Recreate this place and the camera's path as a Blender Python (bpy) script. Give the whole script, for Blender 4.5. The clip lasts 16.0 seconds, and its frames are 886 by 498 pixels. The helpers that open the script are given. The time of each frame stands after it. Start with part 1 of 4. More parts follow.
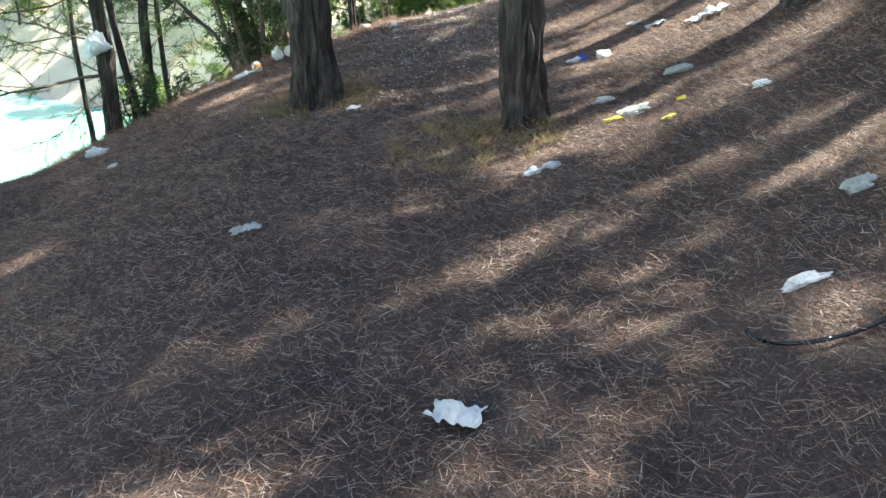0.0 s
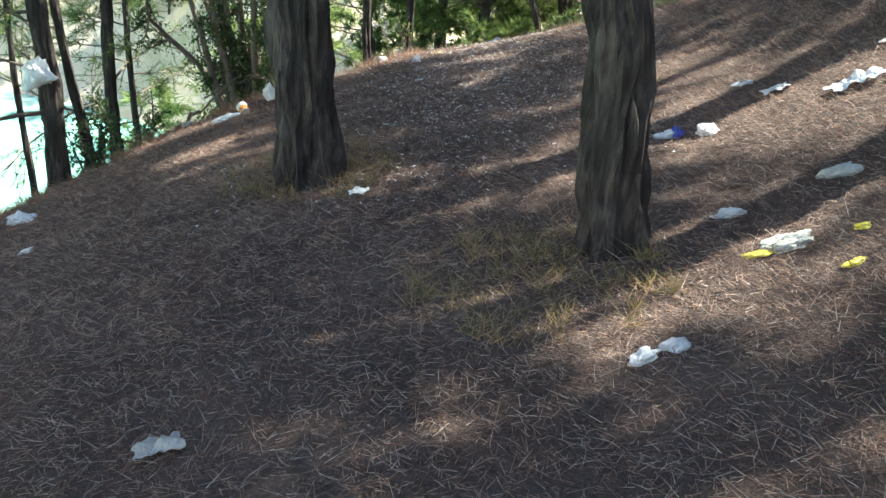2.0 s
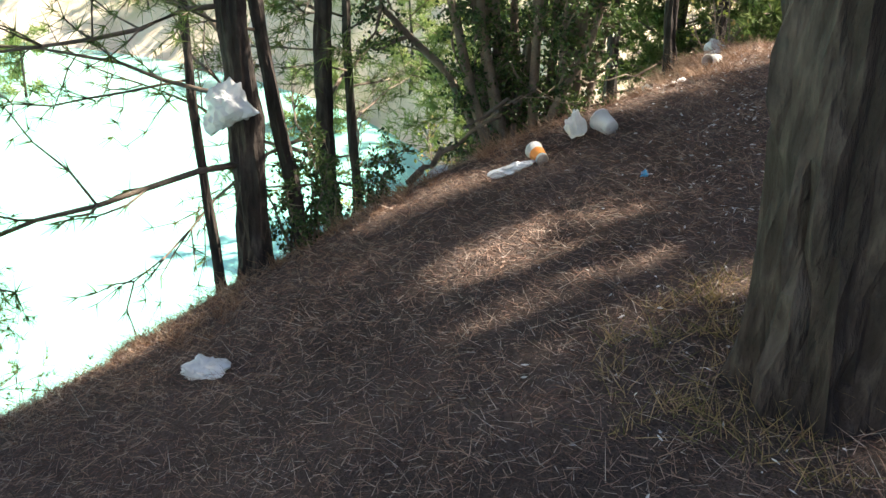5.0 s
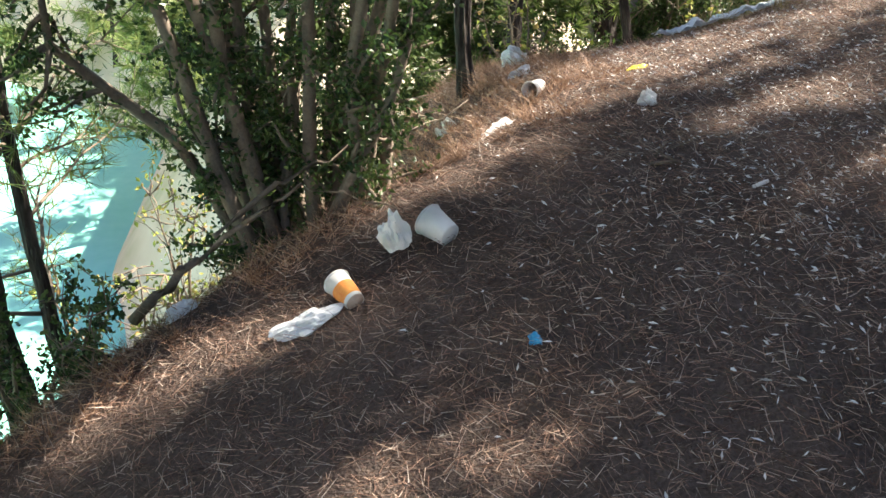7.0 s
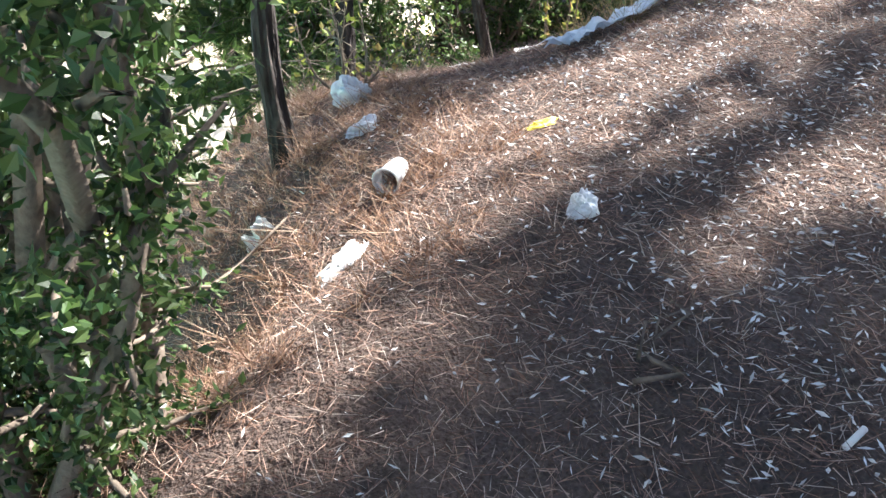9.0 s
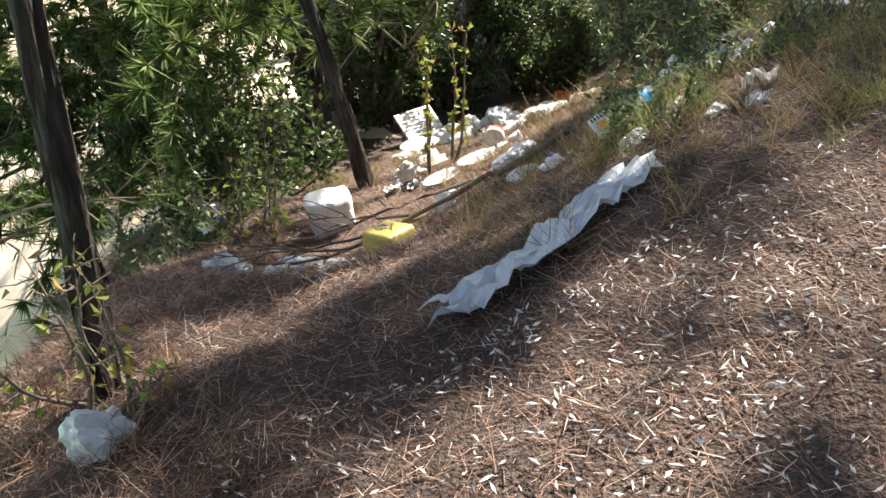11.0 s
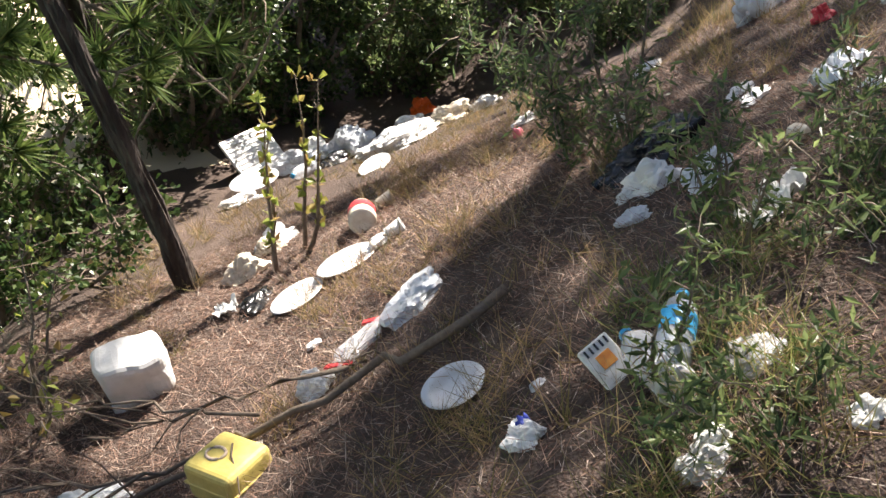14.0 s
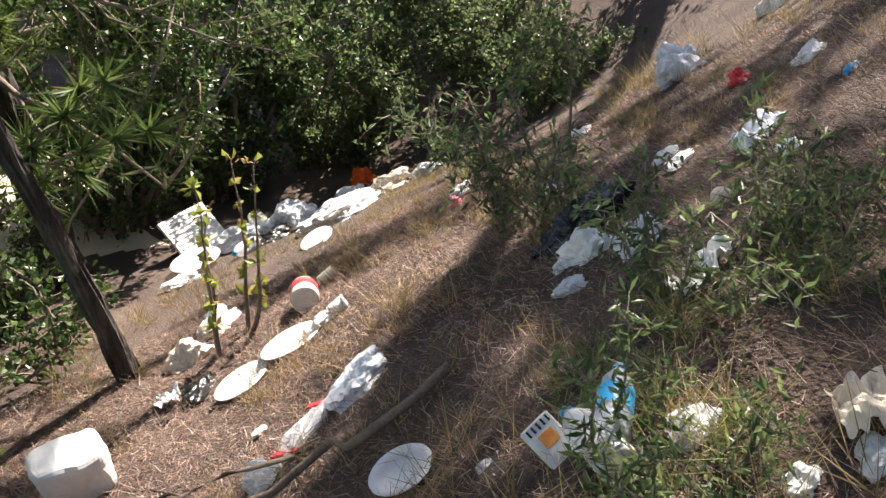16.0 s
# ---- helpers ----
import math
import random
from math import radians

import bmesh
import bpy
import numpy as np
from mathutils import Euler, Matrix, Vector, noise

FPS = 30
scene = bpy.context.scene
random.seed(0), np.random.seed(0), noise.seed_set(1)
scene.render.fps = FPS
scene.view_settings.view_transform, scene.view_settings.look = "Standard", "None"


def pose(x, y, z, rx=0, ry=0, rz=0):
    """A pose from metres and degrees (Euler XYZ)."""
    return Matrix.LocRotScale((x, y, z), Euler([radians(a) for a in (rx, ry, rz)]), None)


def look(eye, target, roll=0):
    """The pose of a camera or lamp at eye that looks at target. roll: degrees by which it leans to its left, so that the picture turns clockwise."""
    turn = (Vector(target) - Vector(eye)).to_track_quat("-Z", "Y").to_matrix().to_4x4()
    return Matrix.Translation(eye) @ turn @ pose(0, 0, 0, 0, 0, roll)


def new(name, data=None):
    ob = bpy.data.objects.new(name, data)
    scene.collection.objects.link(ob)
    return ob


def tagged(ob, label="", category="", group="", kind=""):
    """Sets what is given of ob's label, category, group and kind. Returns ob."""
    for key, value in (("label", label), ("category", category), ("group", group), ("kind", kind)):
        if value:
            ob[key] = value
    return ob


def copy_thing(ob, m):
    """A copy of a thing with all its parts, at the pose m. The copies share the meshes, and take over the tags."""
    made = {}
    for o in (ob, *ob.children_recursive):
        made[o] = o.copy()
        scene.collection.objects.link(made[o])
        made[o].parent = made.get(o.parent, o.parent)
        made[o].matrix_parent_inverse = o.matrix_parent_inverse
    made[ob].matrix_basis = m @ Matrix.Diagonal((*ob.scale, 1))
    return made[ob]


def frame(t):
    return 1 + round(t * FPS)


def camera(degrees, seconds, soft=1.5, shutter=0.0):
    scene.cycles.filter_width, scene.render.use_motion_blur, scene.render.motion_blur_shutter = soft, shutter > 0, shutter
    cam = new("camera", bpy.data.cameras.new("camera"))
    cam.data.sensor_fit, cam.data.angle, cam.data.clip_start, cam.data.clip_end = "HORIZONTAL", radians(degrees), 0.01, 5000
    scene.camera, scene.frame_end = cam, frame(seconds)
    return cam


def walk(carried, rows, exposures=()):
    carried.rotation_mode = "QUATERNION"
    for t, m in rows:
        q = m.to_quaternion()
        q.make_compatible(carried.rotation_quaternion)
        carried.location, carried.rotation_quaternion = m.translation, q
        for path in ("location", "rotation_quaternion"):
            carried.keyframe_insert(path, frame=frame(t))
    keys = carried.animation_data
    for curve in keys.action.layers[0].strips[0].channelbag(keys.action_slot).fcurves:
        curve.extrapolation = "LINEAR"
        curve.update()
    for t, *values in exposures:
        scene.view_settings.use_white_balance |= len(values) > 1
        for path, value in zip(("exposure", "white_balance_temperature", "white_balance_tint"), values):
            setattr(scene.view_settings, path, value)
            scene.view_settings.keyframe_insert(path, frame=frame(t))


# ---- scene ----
cam = camera(55.2, 16.0)
PATH = [
    (0.0, (-0.019, -0.064, 1.495), (-0.011, 2.718, 0.371), 0.08),
    (0.5, (-0.024, 0.447, 1.496), (0.183, 3.223, 0.378), 0.06),
    (1.0, (0.033, 0.975, 1.470), (0.344, 3.733, 0.331), 0.88),
    (1.5, (0.021, 1.446, 1.515), (0.189, 4.235, 0.421), 2.99),
    (2.0, (-0.185, 1.905, 1.472), (-0.201, 4.702, 0.386), 2.55),
    (2.5, (-0.461, 2.325, 1.385), (-0.912, 5.073, 0.269), 1.52),
    (3.0, (-0.791, 2.687, 1.344), (-1.578, 5.354, 0.218), 1.04),
    (3.2, (-0.929, 2.874, 1.328), (-1.759, 5.522, 0.189), 0.51),
    (5.3, (-1.729, 4.932, 1.259), (-2.114, 7.638, 0.022), -0.37),
    (5.5, (-1.810, 5.116, 1.264), (-2.090, 7.827, 0.009), -0.64),
    (6.0, (-1.958, 5.543, 1.287), (-1.945, 8.253, 0.000), -0.97),
    (6.5, (-1.959, 6.025, 1.277), (-1.815, 8.708, -0.057), 0.69),
    (7.0, (-1.982, 6.436, 1.314), (-1.580, 9.083, -0.038), 1.83),
    (7.5, (-1.933, 6.855, 1.287), (-1.289, 9.420, -0.130), 1.79),
    (8.0, (-1.878, 7.269, 1.298), (-1.231, 9.787, -0.199), 1.87),
    (8.5, (-1.848, 7.736, 1.325), (-1.065, 10.204, -0.190), 1.63),
    (9.0, (-1.618, 8.151, 1.315), (-0.722, 10.561, -0.230), 1.23),
    (9.5, (-1.409, 8.521, 1.414), (-0.453, 10.909, -0.131), 1.92),
    (10.0, (-1.225, 8.915, 1.446), (-0.179, 11.279, -0.076), 0.88),
    (10.2, (-1.147, 9.052, 1.450), (-0.067, 11.401, -0.072), 0.62),
    (12.3, (-0.225, 10.901, 1.429), (1.175, 13.037, -0.146), 1.90),
    (12.5, (-0.161, 11.004, 1.420), (1.263, 13.112, -0.171), 2.48),
    (13.0, (-0.063, 11.245, 1.414), (1.502, 13.216, -0.220), 2.83),
    (13.5, (-0.029, 11.349, 1.416), (1.606, 13.248, -0.235), 3.37),
    (14.0, (-0.013, 11.372, 1.407), (1.634, 13.255, -0.249), 3.79),
    (14.5, (-0.022, 11.368, 1.407), (1.629, 13.237, -0.261), 4.14),
    (15.0, (-0.028, 11.372, 1.401), (1.627, 13.230, -0.275), 4.41),
    (15.5, (-0.013, 11.373, 1.423), (1.692, 13.233, -0.198), 3.52),
    (16.0, (0.023, 11.368, 1.465), (1.872, 13.221, 0.000), 2.49),
]
walk(cam, [(t, look(eye, target, roll)) for t, eye, target, roll in PATH],
     [(t, e, k, tint) for t, e, k, tint in ((0, 2.6, 6200, 2), (2, 2.45, 6200, 2), (2.5, 1.9, 6300, 6), (3.0, 0.75, 6500, 10), (4.0, 1.2, 6800, 10), (5.5, 2.35, 6900, 10),
      (8.5, 2.3, 6300, 8), (9.0, 2.75, 5900, 9), (9.5, 2.6, 5900, 9), (10.2, 2.2, 6300, 9), (12.3, 2.0, 6700, 12), (16, 2.0, 6600, 13))])


# ---- light ----
SUN_DIR = Vector((0.62, 0.30, 0.72)).normalized()
world = bpy.data.worlds.new("sky")
scene.world = world
world.use_nodes = True
wt = world.node_tree
sky = wt.nodes.new("ShaderNodeTexSky")
sky.sky_type, sky.sun_disc = "NISHITA", False
sky.sun_elevation = math.asin(SUN_DIR.z)
sky.sun_rotation = math.atan2(SUN_DIR.x, SUN_DIR.y)
wt.links.new(sky.outputs[0], wt.nodes["Background"].inputs[0])
wt.nodes["Background"].inputs[1].default_value = 0.058
sun = new("sun", bpy.data.lights.new("sun", "SUN"))
sun.data.energy, sun.data.angle, sun.data.color = 5.0, radians(0.53), (1.0, 0.93, 0.82)
sun.rotation_euler = SUN_DIR.to_track_quat("Z", "Y").to_euler()


# ---- materials ----
def material(name, colors, scale=8.0, rough=0.8, bump=0.0, detail_scale=60.0, island=False, spec=0.3, metal=0.0,
             trans=0.0, alpha=1.0, stretch=(1, 1, 1), bump_dist=0.01, sss=0.0):
    """A procedural surface: colours mixed by noise at two scales, or piece by piece."""
    m = bpy.data.materials.new(name)
    m.use_nodes = True
    t = m.node_tree
    b = t.nodes["Principled BSDF"]
    b.inputs["Roughness"].default_value = rough
    b.inputs["Specular IOR Level"].default_value = spec
    b.inputs["Metallic"].default_value = metal
    b.inputs["Transmission Weight"].default_value = trans
    b.inputs["Alpha"].default_value = alpha
    ramp = t.nodes.new("ShaderNodeValToRGB")
    els = ramp.color_ramp.elements
    while len(els) < len(colors):
        els.new(0.5)
    for k, c in enumerate(colors):
        els[k].position = (0.28 + 0.44 * k / max(1, len(colors) - 1)) if not island else k / max(1, len(colors) - 1)
        els[k].color = (*c, 1)
    co = t.nodes.new("ShaderNodeTexCoord")
    mp = t.nodes.new("ShaderNodeMapping")
    mp.inputs["Scale"].default_value = stretch
    t.links.new(co.outputs["Object"], mp.inputs[0])
    n1 = t.nodes.new("ShaderNodeTexNoise")
    n1.inputs["Scale"].default_value, n1.inputs["Detail"].default_value = scale, 6
    t.links.new(mp.outputs[0], n1.inputs["Vector"])
    n2 = t.nodes.new("ShaderNodeTexNoise")
    n2.inputs["Scale"].default_value, n2.inputs["Detail"].default_value = detail_scale, 4
    t.links.new(mp.outputs[0], n2.inputs["Vector"])
    if island:
        g = t.nodes.new("ShaderNodeNewGeometry")
        t.links.new(g.outputs["Random Per Island"], ramp.inputs[0])
    else:
        mix = t.nodes.new("ShaderNodeMix")
        mix.inputs[0].default_value = 0.45
        t.links.new(n1.outputs[0], mix.inputs[2])
        t.links.new(n2.outputs[0], mix.inputs[3])
        t.links.new(mix.outputs[0], ramp.inputs[0])
    t.links.new(ramp.outputs[0], b.inputs["Base Color"])
    if bump:
        bp = t.nodes.new("ShaderNodeBump")
        bp.inputs["Strength"].default_value, bp.inputs["Distance"].default_value = bump, bump_dist
        t.links.new(n2.outputs[0], bp.inputs["Height"])
        t.links.new(bp.outputs[0], b.inputs["Normal"])
    if sss:
        tl = t.nodes.new("ShaderNodeBsdfTranslucent")
        ms = t.nodes.new("ShaderNodeMixShader")
        ms.inputs[0].default_value = sss
        t.links.new(ramp.outputs[0], tl.inputs[0])
        t.links.new(b.outputs[0], ms.inputs[1])
        t.links.new(tl.outputs[0], ms.inputs[2])
        t.links.new(ms.outputs[0], t.nodes["Material Output"].inputs[0])
    return m


M_GROUND = material("needle_soil", [(0.045, 0.032, 0.027), (0.10, 0.072, 0.06), (0.19, 0.135, 0.11)], 1.3, 0.95, 1.0, 90, bump_dist=0.03)
M_NEEDLE = material("dry_needles", [(0.06, 0.034, 0.026), (0.15, 0.085, 0.062), (0.28, 0.165, 0.12), (0.42, 0.28, 0.21), (0.5, 0.43, 0.37)], island=True, rough=0.7, sss=0.15)
M_GRASS = material("dry_grass", [(0.12, 0.13, 0.04), (0.24, 0.19, 0.08), (0.38, 0.27, 0.14), (0.45, 0.31, 0.18)], island=True, rough=0.7, sss=0.3)
M_STRAW = material("reddish_straw", [(0.11, 0.055, 0.035), (0.24, 0.14, 0.09), (0.36, 0.22, 0.145), (0.46, 0.33, 0.24)], island=True, rough=0.7, sss=0.25)
M_GREENGRASS = material("green_grass", [(0.07, 0.12, 0.03), (0.14, 0.19, 0.05), (0.26, 0.24, 0.09), (0.42, 0.34, 0.2)], island=True, rough=0.6, sss=0.35)
M_CHIP = material("pale_shells", [(0.35, 0.33, 0.31), (0.6, 0.58, 0.56), (0.78, 0.77, 0.76)], island=True, rough=0.6)
M_BARK = material("pine_bark", [(0.010, 0.008, 0.007), (0.042, 0.033, 0.029), (0.12, 0.098, 0.086)], 9, 0.95, 1.0, 34, stretch=(1, 1, 0.3), bump_dist=0.03)
M_TWIG = material("grey_twig", [(0.10, 0.075, 0.055), (0.24, 0.19, 0.15)], 14, 0.9, 0.5, 80)
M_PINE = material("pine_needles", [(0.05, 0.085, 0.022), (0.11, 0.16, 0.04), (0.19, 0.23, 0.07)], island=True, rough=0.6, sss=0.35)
# paler copy of the needle colours, with the sunlight on far pines painted in
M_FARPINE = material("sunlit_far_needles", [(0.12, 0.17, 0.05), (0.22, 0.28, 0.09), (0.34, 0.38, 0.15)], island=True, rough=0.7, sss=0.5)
M_LEAF = material("evergreen_leaves", [(0.022, 0.045, 0.014), (0.05, 0.09, 0.022), (0.11, 0.15, 0.045)], island=True, rough=0.4, sss=0.35, spec=0.4)
M_OLIVE = material("olive_leaves", [(0.05, 0.075, 0.035), (0.085, 0.125, 0.05), (0.21, 0.26, 0.10)], island=True, rough=0.4, sss=0.5)
M_LIME = material("young_leaves", [(0.16, 0.2, 0.04), (0.3, 0.34, 0.07), (0.36, 0.22, 0.09)], island=True, rough=0.5, sss=0.35)
M_WHITE = material("white_plastic", [(0.66, 0.66, 0.65), (0.82, 0.82, 0.82)], 12, 0.42, 0.25, 30, spec=0.5, sss=0.12)
M_TISSUE = material("tissue_paper", [(0.66, 0.65, 0.63), (0.83, 0.83, 0.82)], 20, 0.9, 0.4, 70, sss=0.15)
M_GREYRAG = material("weathered_cloth", [(0.3, 0.3, 0.26), (0.55, 0.55, 0.5)], 20, 0.95, 0.5, 70)
M_CREAM = material("cream_plastic", [(0.6, 0.5, 0.38), (0.8, 0.74, 0.64)], 10, 0.5, 0.2, 40, sss=0.1)
M_FILM = material("clear_film", [(0.72, 0.74, 0.78), (0.85, 0.86, 0.9)], 20, 0.22, 0.6, 25, spec=0.6, alpha=0.42)
M_SHEET = material("milky_film", [(0.6, 0.64, 0.69), (0.76, 0.79, 0.83)], 14, 0.3, 0.6, 22, spec=0.6, alpha=0.75)
M_YELLOW = material("yellow_plastic", [(0.5, 0.4, 0.1), (0.7, 0.58, 0.2)], 9, 0.42, 0.15, 45, spec=0.4)
M_BRIGHT_YELLOW = material("yellow_wrapper", [(0.75, 0.6, 0.03), (0.85, 0.76, 0.16)], 20, 0.5, 0.3, 60)
M_ORANGE = material("orange_plastic", [(0.75, 0.09, 0.01), (0.88, 0.17, 0.02)], 14, 0.4, 0.4, 40, sss=0.2)
M_RED = material("red_plastic", [(0.5, 0.03, 0.04), (0.7, 0.08, 0.09)], 20, 0.4, 0.2, 60)
M_PINK = material("pink_plastic", [(0.7, 0.14, 0.2), (0.8, 0.24, 0.3)], 20, 0.4, 0.2, 60)
M_BLUE = material("blue_label", [(0.02, 0.22, 0.5), (0.06, 0.4, 0.66)], 20, 0.35, 0.2, 60)
M_NAVY = material("blue_print", [(0.03, 0.05, 0.3), (0.07, 0.1, 0.45)], 20, 0.5, 0.2, 60)
M_BLACK = material("black_plastic", [(0.008, 0.008, 0.009), (0.02, 0.02, 0.022)], 12, 0.25, 0.8, 22, spec=0.6, bump_dist=0.02)
M_PRINT = material("orange_print", [(0.65, 0.16, 0.04), (0.8, 0.4, 0.1)], 25, 0.5, 0.1, 60)
M_CARD = material("paper_card", [(0.5, 0.38, 0.3), (0.66, 0.55, 0.45)], 20, 0.85, 0.2, 60)
M_STONE = material("pale_stone", [(0.32, 0.3, 0.27), (0.52, 0.5, 0.46)], 14, 0.9, 0.8, 50)
M_FARGROUND = material("sandy_bank", [(0.42, 0.39, 0.2), (0.66, 0.54, 0.41), (0.76, 0.66, 0.54)], 0.16, 0.95, 0.5, 0.9)
M_WATER = material("turquoise_water", [(0.24, 0.62, 0.52), (0.32, 0.72, 0.61)], 0.05, 0.16, 0.1, 3.0, spec=0.5)


# ---- shape helpers ----
def soft(v, w=0.5):
    return w * np.logaddexp(0, np.asarray(v, float) / w)


def crest_x(y):
    return np.interp(y, (-10, 5, 7.3, 8.3, 9.0, 9.5, 9.9, 10.2, 10.8, 11.4, 12, 13.5, 15, 18, 24), (-6.4, -5.5, -4.3, -3.7, -2.95, -2.2, -1.4, -1.08, -0.98, -0.95, -0.95, -0.45, 0.6, 1.7, 2.5))


def ground_np(x, y):
    """Height of the slope, of the bank that falls to the lake and of the far shore."""
    x, y = np.asarray(x, float), np.asarray(y, float)
    xc, yc = np.clip(x, -40, 14), np.clip(y, -8, 26)
    s = soft(yc - 11)
    z = -0.152 + 0.093 * xc + 0.046 * yc - 0.442 * s - 0.0712 * np.clip(xc, -3, 6) * s - 0.323 * soft(-(np.clip(xc, -9, 99) + 1.6)) + 0.383 * soft(xc - 1.2)
    z = z + 0.28 * np.tanh(((x - 1.1) - (y - 12.7)) * 0.88) * np.exp(-((x - 1.1) / 1.1) ** 2 - ((y - 12.6) / 1.9) ** 2)
    z = z + 0.66 * soft(yc - 17.4, 0.6) + 0.11 * soft(yc - 15, 0.8) * soft(xc - 5.2, 0.6)
    z = z + 0.55 * np.exp(-((x + 4.7) / 1.15) ** 2 - ((y - 6.1) / 1.1) ** 2)
    z = z - 0.22 * np.exp(-((x - 0.35) / 0.6) ** 2 - ((y - 13.6) / 0.9) ** 2) - 0.09 * np.exp(-((x - 1.2) / 0.3) ** 2 - ((y - 12.65) / 0.3) ** 2)
    z = z - 1.0 * soft(crest_x(y) - x - 0.15, 0.2)
    z = np.maximum(z, -11.5)
    az = np.degrees(np.arctan2(-(x + 1.9), y - 7))
    far = np.hypot(x + 1.9, y - 7)
    shore = np.where(az > 10, 26 + (az - 10) * 1.25, np.where(az > -8, 17 + (az + 8) * 0.5, 400))
    bank = np.where(az > -8, -9.4 + np.clip(far - shore, -6, 60) * 0.42, -20)
    bank = bank + 0.5 * np.floor(np.clip(far - shore, 0, 60) / 2.2) * 0.35
    return np.maximum(z, bank)


def ground_z(x, y):
    return float(ground_np(x, y))


def bumps(x, y):
    return 0.022 * noise.noise((x * 2.1, y * 2.1, 0)) + 0.014 * noise.noise((x * 6, y * 6, 3))


def mesh_from(name, verts, faces, mat, smooth=False):
    me = bpy.data.meshes.new(name)
    me.from_pydata(verts, [], faces)
    me.materials.append(mat)
    if smooth:
        me.polygons.foreach_set("use_smooth", [True] * len(me.polygons))
    me.update()
    return me


def part(name, me, parent, label=""):
    ob = new(name, me)
    ob.parent = parent
    if label:
        ob["label"] = label
    return ob


def empty(name, m, label, category, group=""):
    ob = new(name)
    ob.empty_display_size = 0.1
    ob.matrix_basis = m
    return tagged(ob, label, category, group)


def on_ground(x, y, up=0.0, rx=0, ry=0, rz=0):
    """A pose on the slope, tipped with it."""
    h = 0.08
    n = Vector((ground_z(x - h, y) - ground_z(x + h, y), ground_z(x, y - h) - ground_z(x, y + h), 2 * h)).normalized()
    q = Vector((0, 0, 1)).rotation_difference(n)
    return Matrix.Translation((x, y, ground_z(x, y) + bumps(x, y) + up)) @ q.to_matrix().to_4x4() @ pose(0, 0, 0, rx, ry, rz)


def blades(name, base, tip, width, mat, rng):
    """Thin flat blades from base to tip points, a triangle each."""
    base, tip = np.asarray(base), np.asarray(tip)
    side = np.cross(tip - base, rng.normal(size=base.shape))
    side *= (np.asarray(width).reshape(-1, 1) / 2) / (np.linalg.norm(side, axis=1, keepdims=True) + 1e-9)
    v = np.stack([base - side, base + side, tip], 1).reshape(-1, 3)
    return mesh_from(name, v.tolist(), np.arange(len(v)).reshape(-1, 3).tolist(), mat)


def leaf_mesh(name, c, d, length, width, mat, rng):
    """Folded leaves: two triangles each, from point c along d."""
    c, d = np.asarray(c), np.asarray(d)
    d = d / (np.linalg.norm(d, axis=1, keepdims=True) + 1e-9)
    side = np.cross(d, rng.normal(size=c.shape))
    side /= np.linalg.norm(side, axis=1, keepdims=True) + 1e-9
    up = np.cross(side, d)
    ln = np.asarray(length).reshape(-1, 1)
    wd = np.asarray(width).reshape(-1, 1)
    mid = c + d * ln * 0.5
    v = np.stack([c, mid - side * wd / 2 + up * wd * 0.2, c + d * ln, mid + side * wd / 2 + up * wd * 0.2], 1).reshape(-1, 3)
    k = np.arange(len(c)).reshape(-1, 1) * 4
    f = np.concatenate([k + [0, 1, 2], k + [0, 2, 3]], 0)
    return mesh_from(name, v.tolist(), f.tolist(), mat)


def tube_data(pts, radii, seg=8, rough=0.0, seed=0.0):
    pts = [Vector(p) for p in pts]
    verts, faces = [], []
    for k, p in enumerate(pts):
        d = (pts[min(k + 1, len(pts) - 1)] - pts[max(k - 1, 0)]).normalized()
        a = d.orthogonal().normalized() if abs(d.z) < 0.9 else Vector((1, 0, 0)) - d * d.x
        a.normalize()
        b = d.cross(a)
        for j in range(seg):
            w = 2 * math.pi * j / seg
            r = radii[k]
            if rough:
                q = Vector((math.cos(w) * 3.2, math.sin(w) * 3.2, p.z * 2.3 + seed))
                ridge = abs(noise.noise(q)) * 2 + 0.5 * noise.noise(q * 2.7)
                r *= 1 + rough * (ridge - 0.5)
            verts.append(p + (a * math.cos(w) + b * math.sin(w)) * r)
    for k in range(len(pts) - 1):
        for j in range(seg):
            faces.append((k * seg + j, k * seg + (j + 1) % seg, (k + 1) * seg + (j + 1) % seg, (k + 1) * seg + j))
    faces.append(tuple(range(seg))[::-1])
    faces.append(tuple((len(pts) - 1) * seg + j for j in range(seg)))
    return verts, faces


def tubes(name, runs, mat, seg=6, rough=0.0, smooth=True, seed=0.0):
    V, F = [], []
    for pts, radii in runs:
        v, f = tube_data(pts, radii, seg, rough, seed)
        F += [tuple(i + len(V) for i in q) for q in f]
        V += v
    return mesh_from(name, V, F, mat, smooth)


def wander(p, d, length, steps, bend, rng, droop=0.0):
    p, d = Vector(p), Vector(d).normalized()
    out = [p.copy()]
    for _ in range(steps):
        d = (d + Vector(rng.normal(size=3)) * bend + Vector((0, 0, -droop))).normalized()
        p = p + d * (length / steps)
        out.append(p.copy())
    return out


# ---- ground, lake ----
def axis_steps(lo, hi, fine, far_lo, far_hi):
    a = list(np.arange(lo, hi, fine))
    out, x, st = [], hi, fine
    while x < far_hi:
        out.append(x)
        st *= 1.13
        x += st
    left, x, st = [], lo, fine
    while x > far_lo:
        st *= 1.13
        x -= st
        left.append(x)
    return np.array(left[::-1] + a + out)


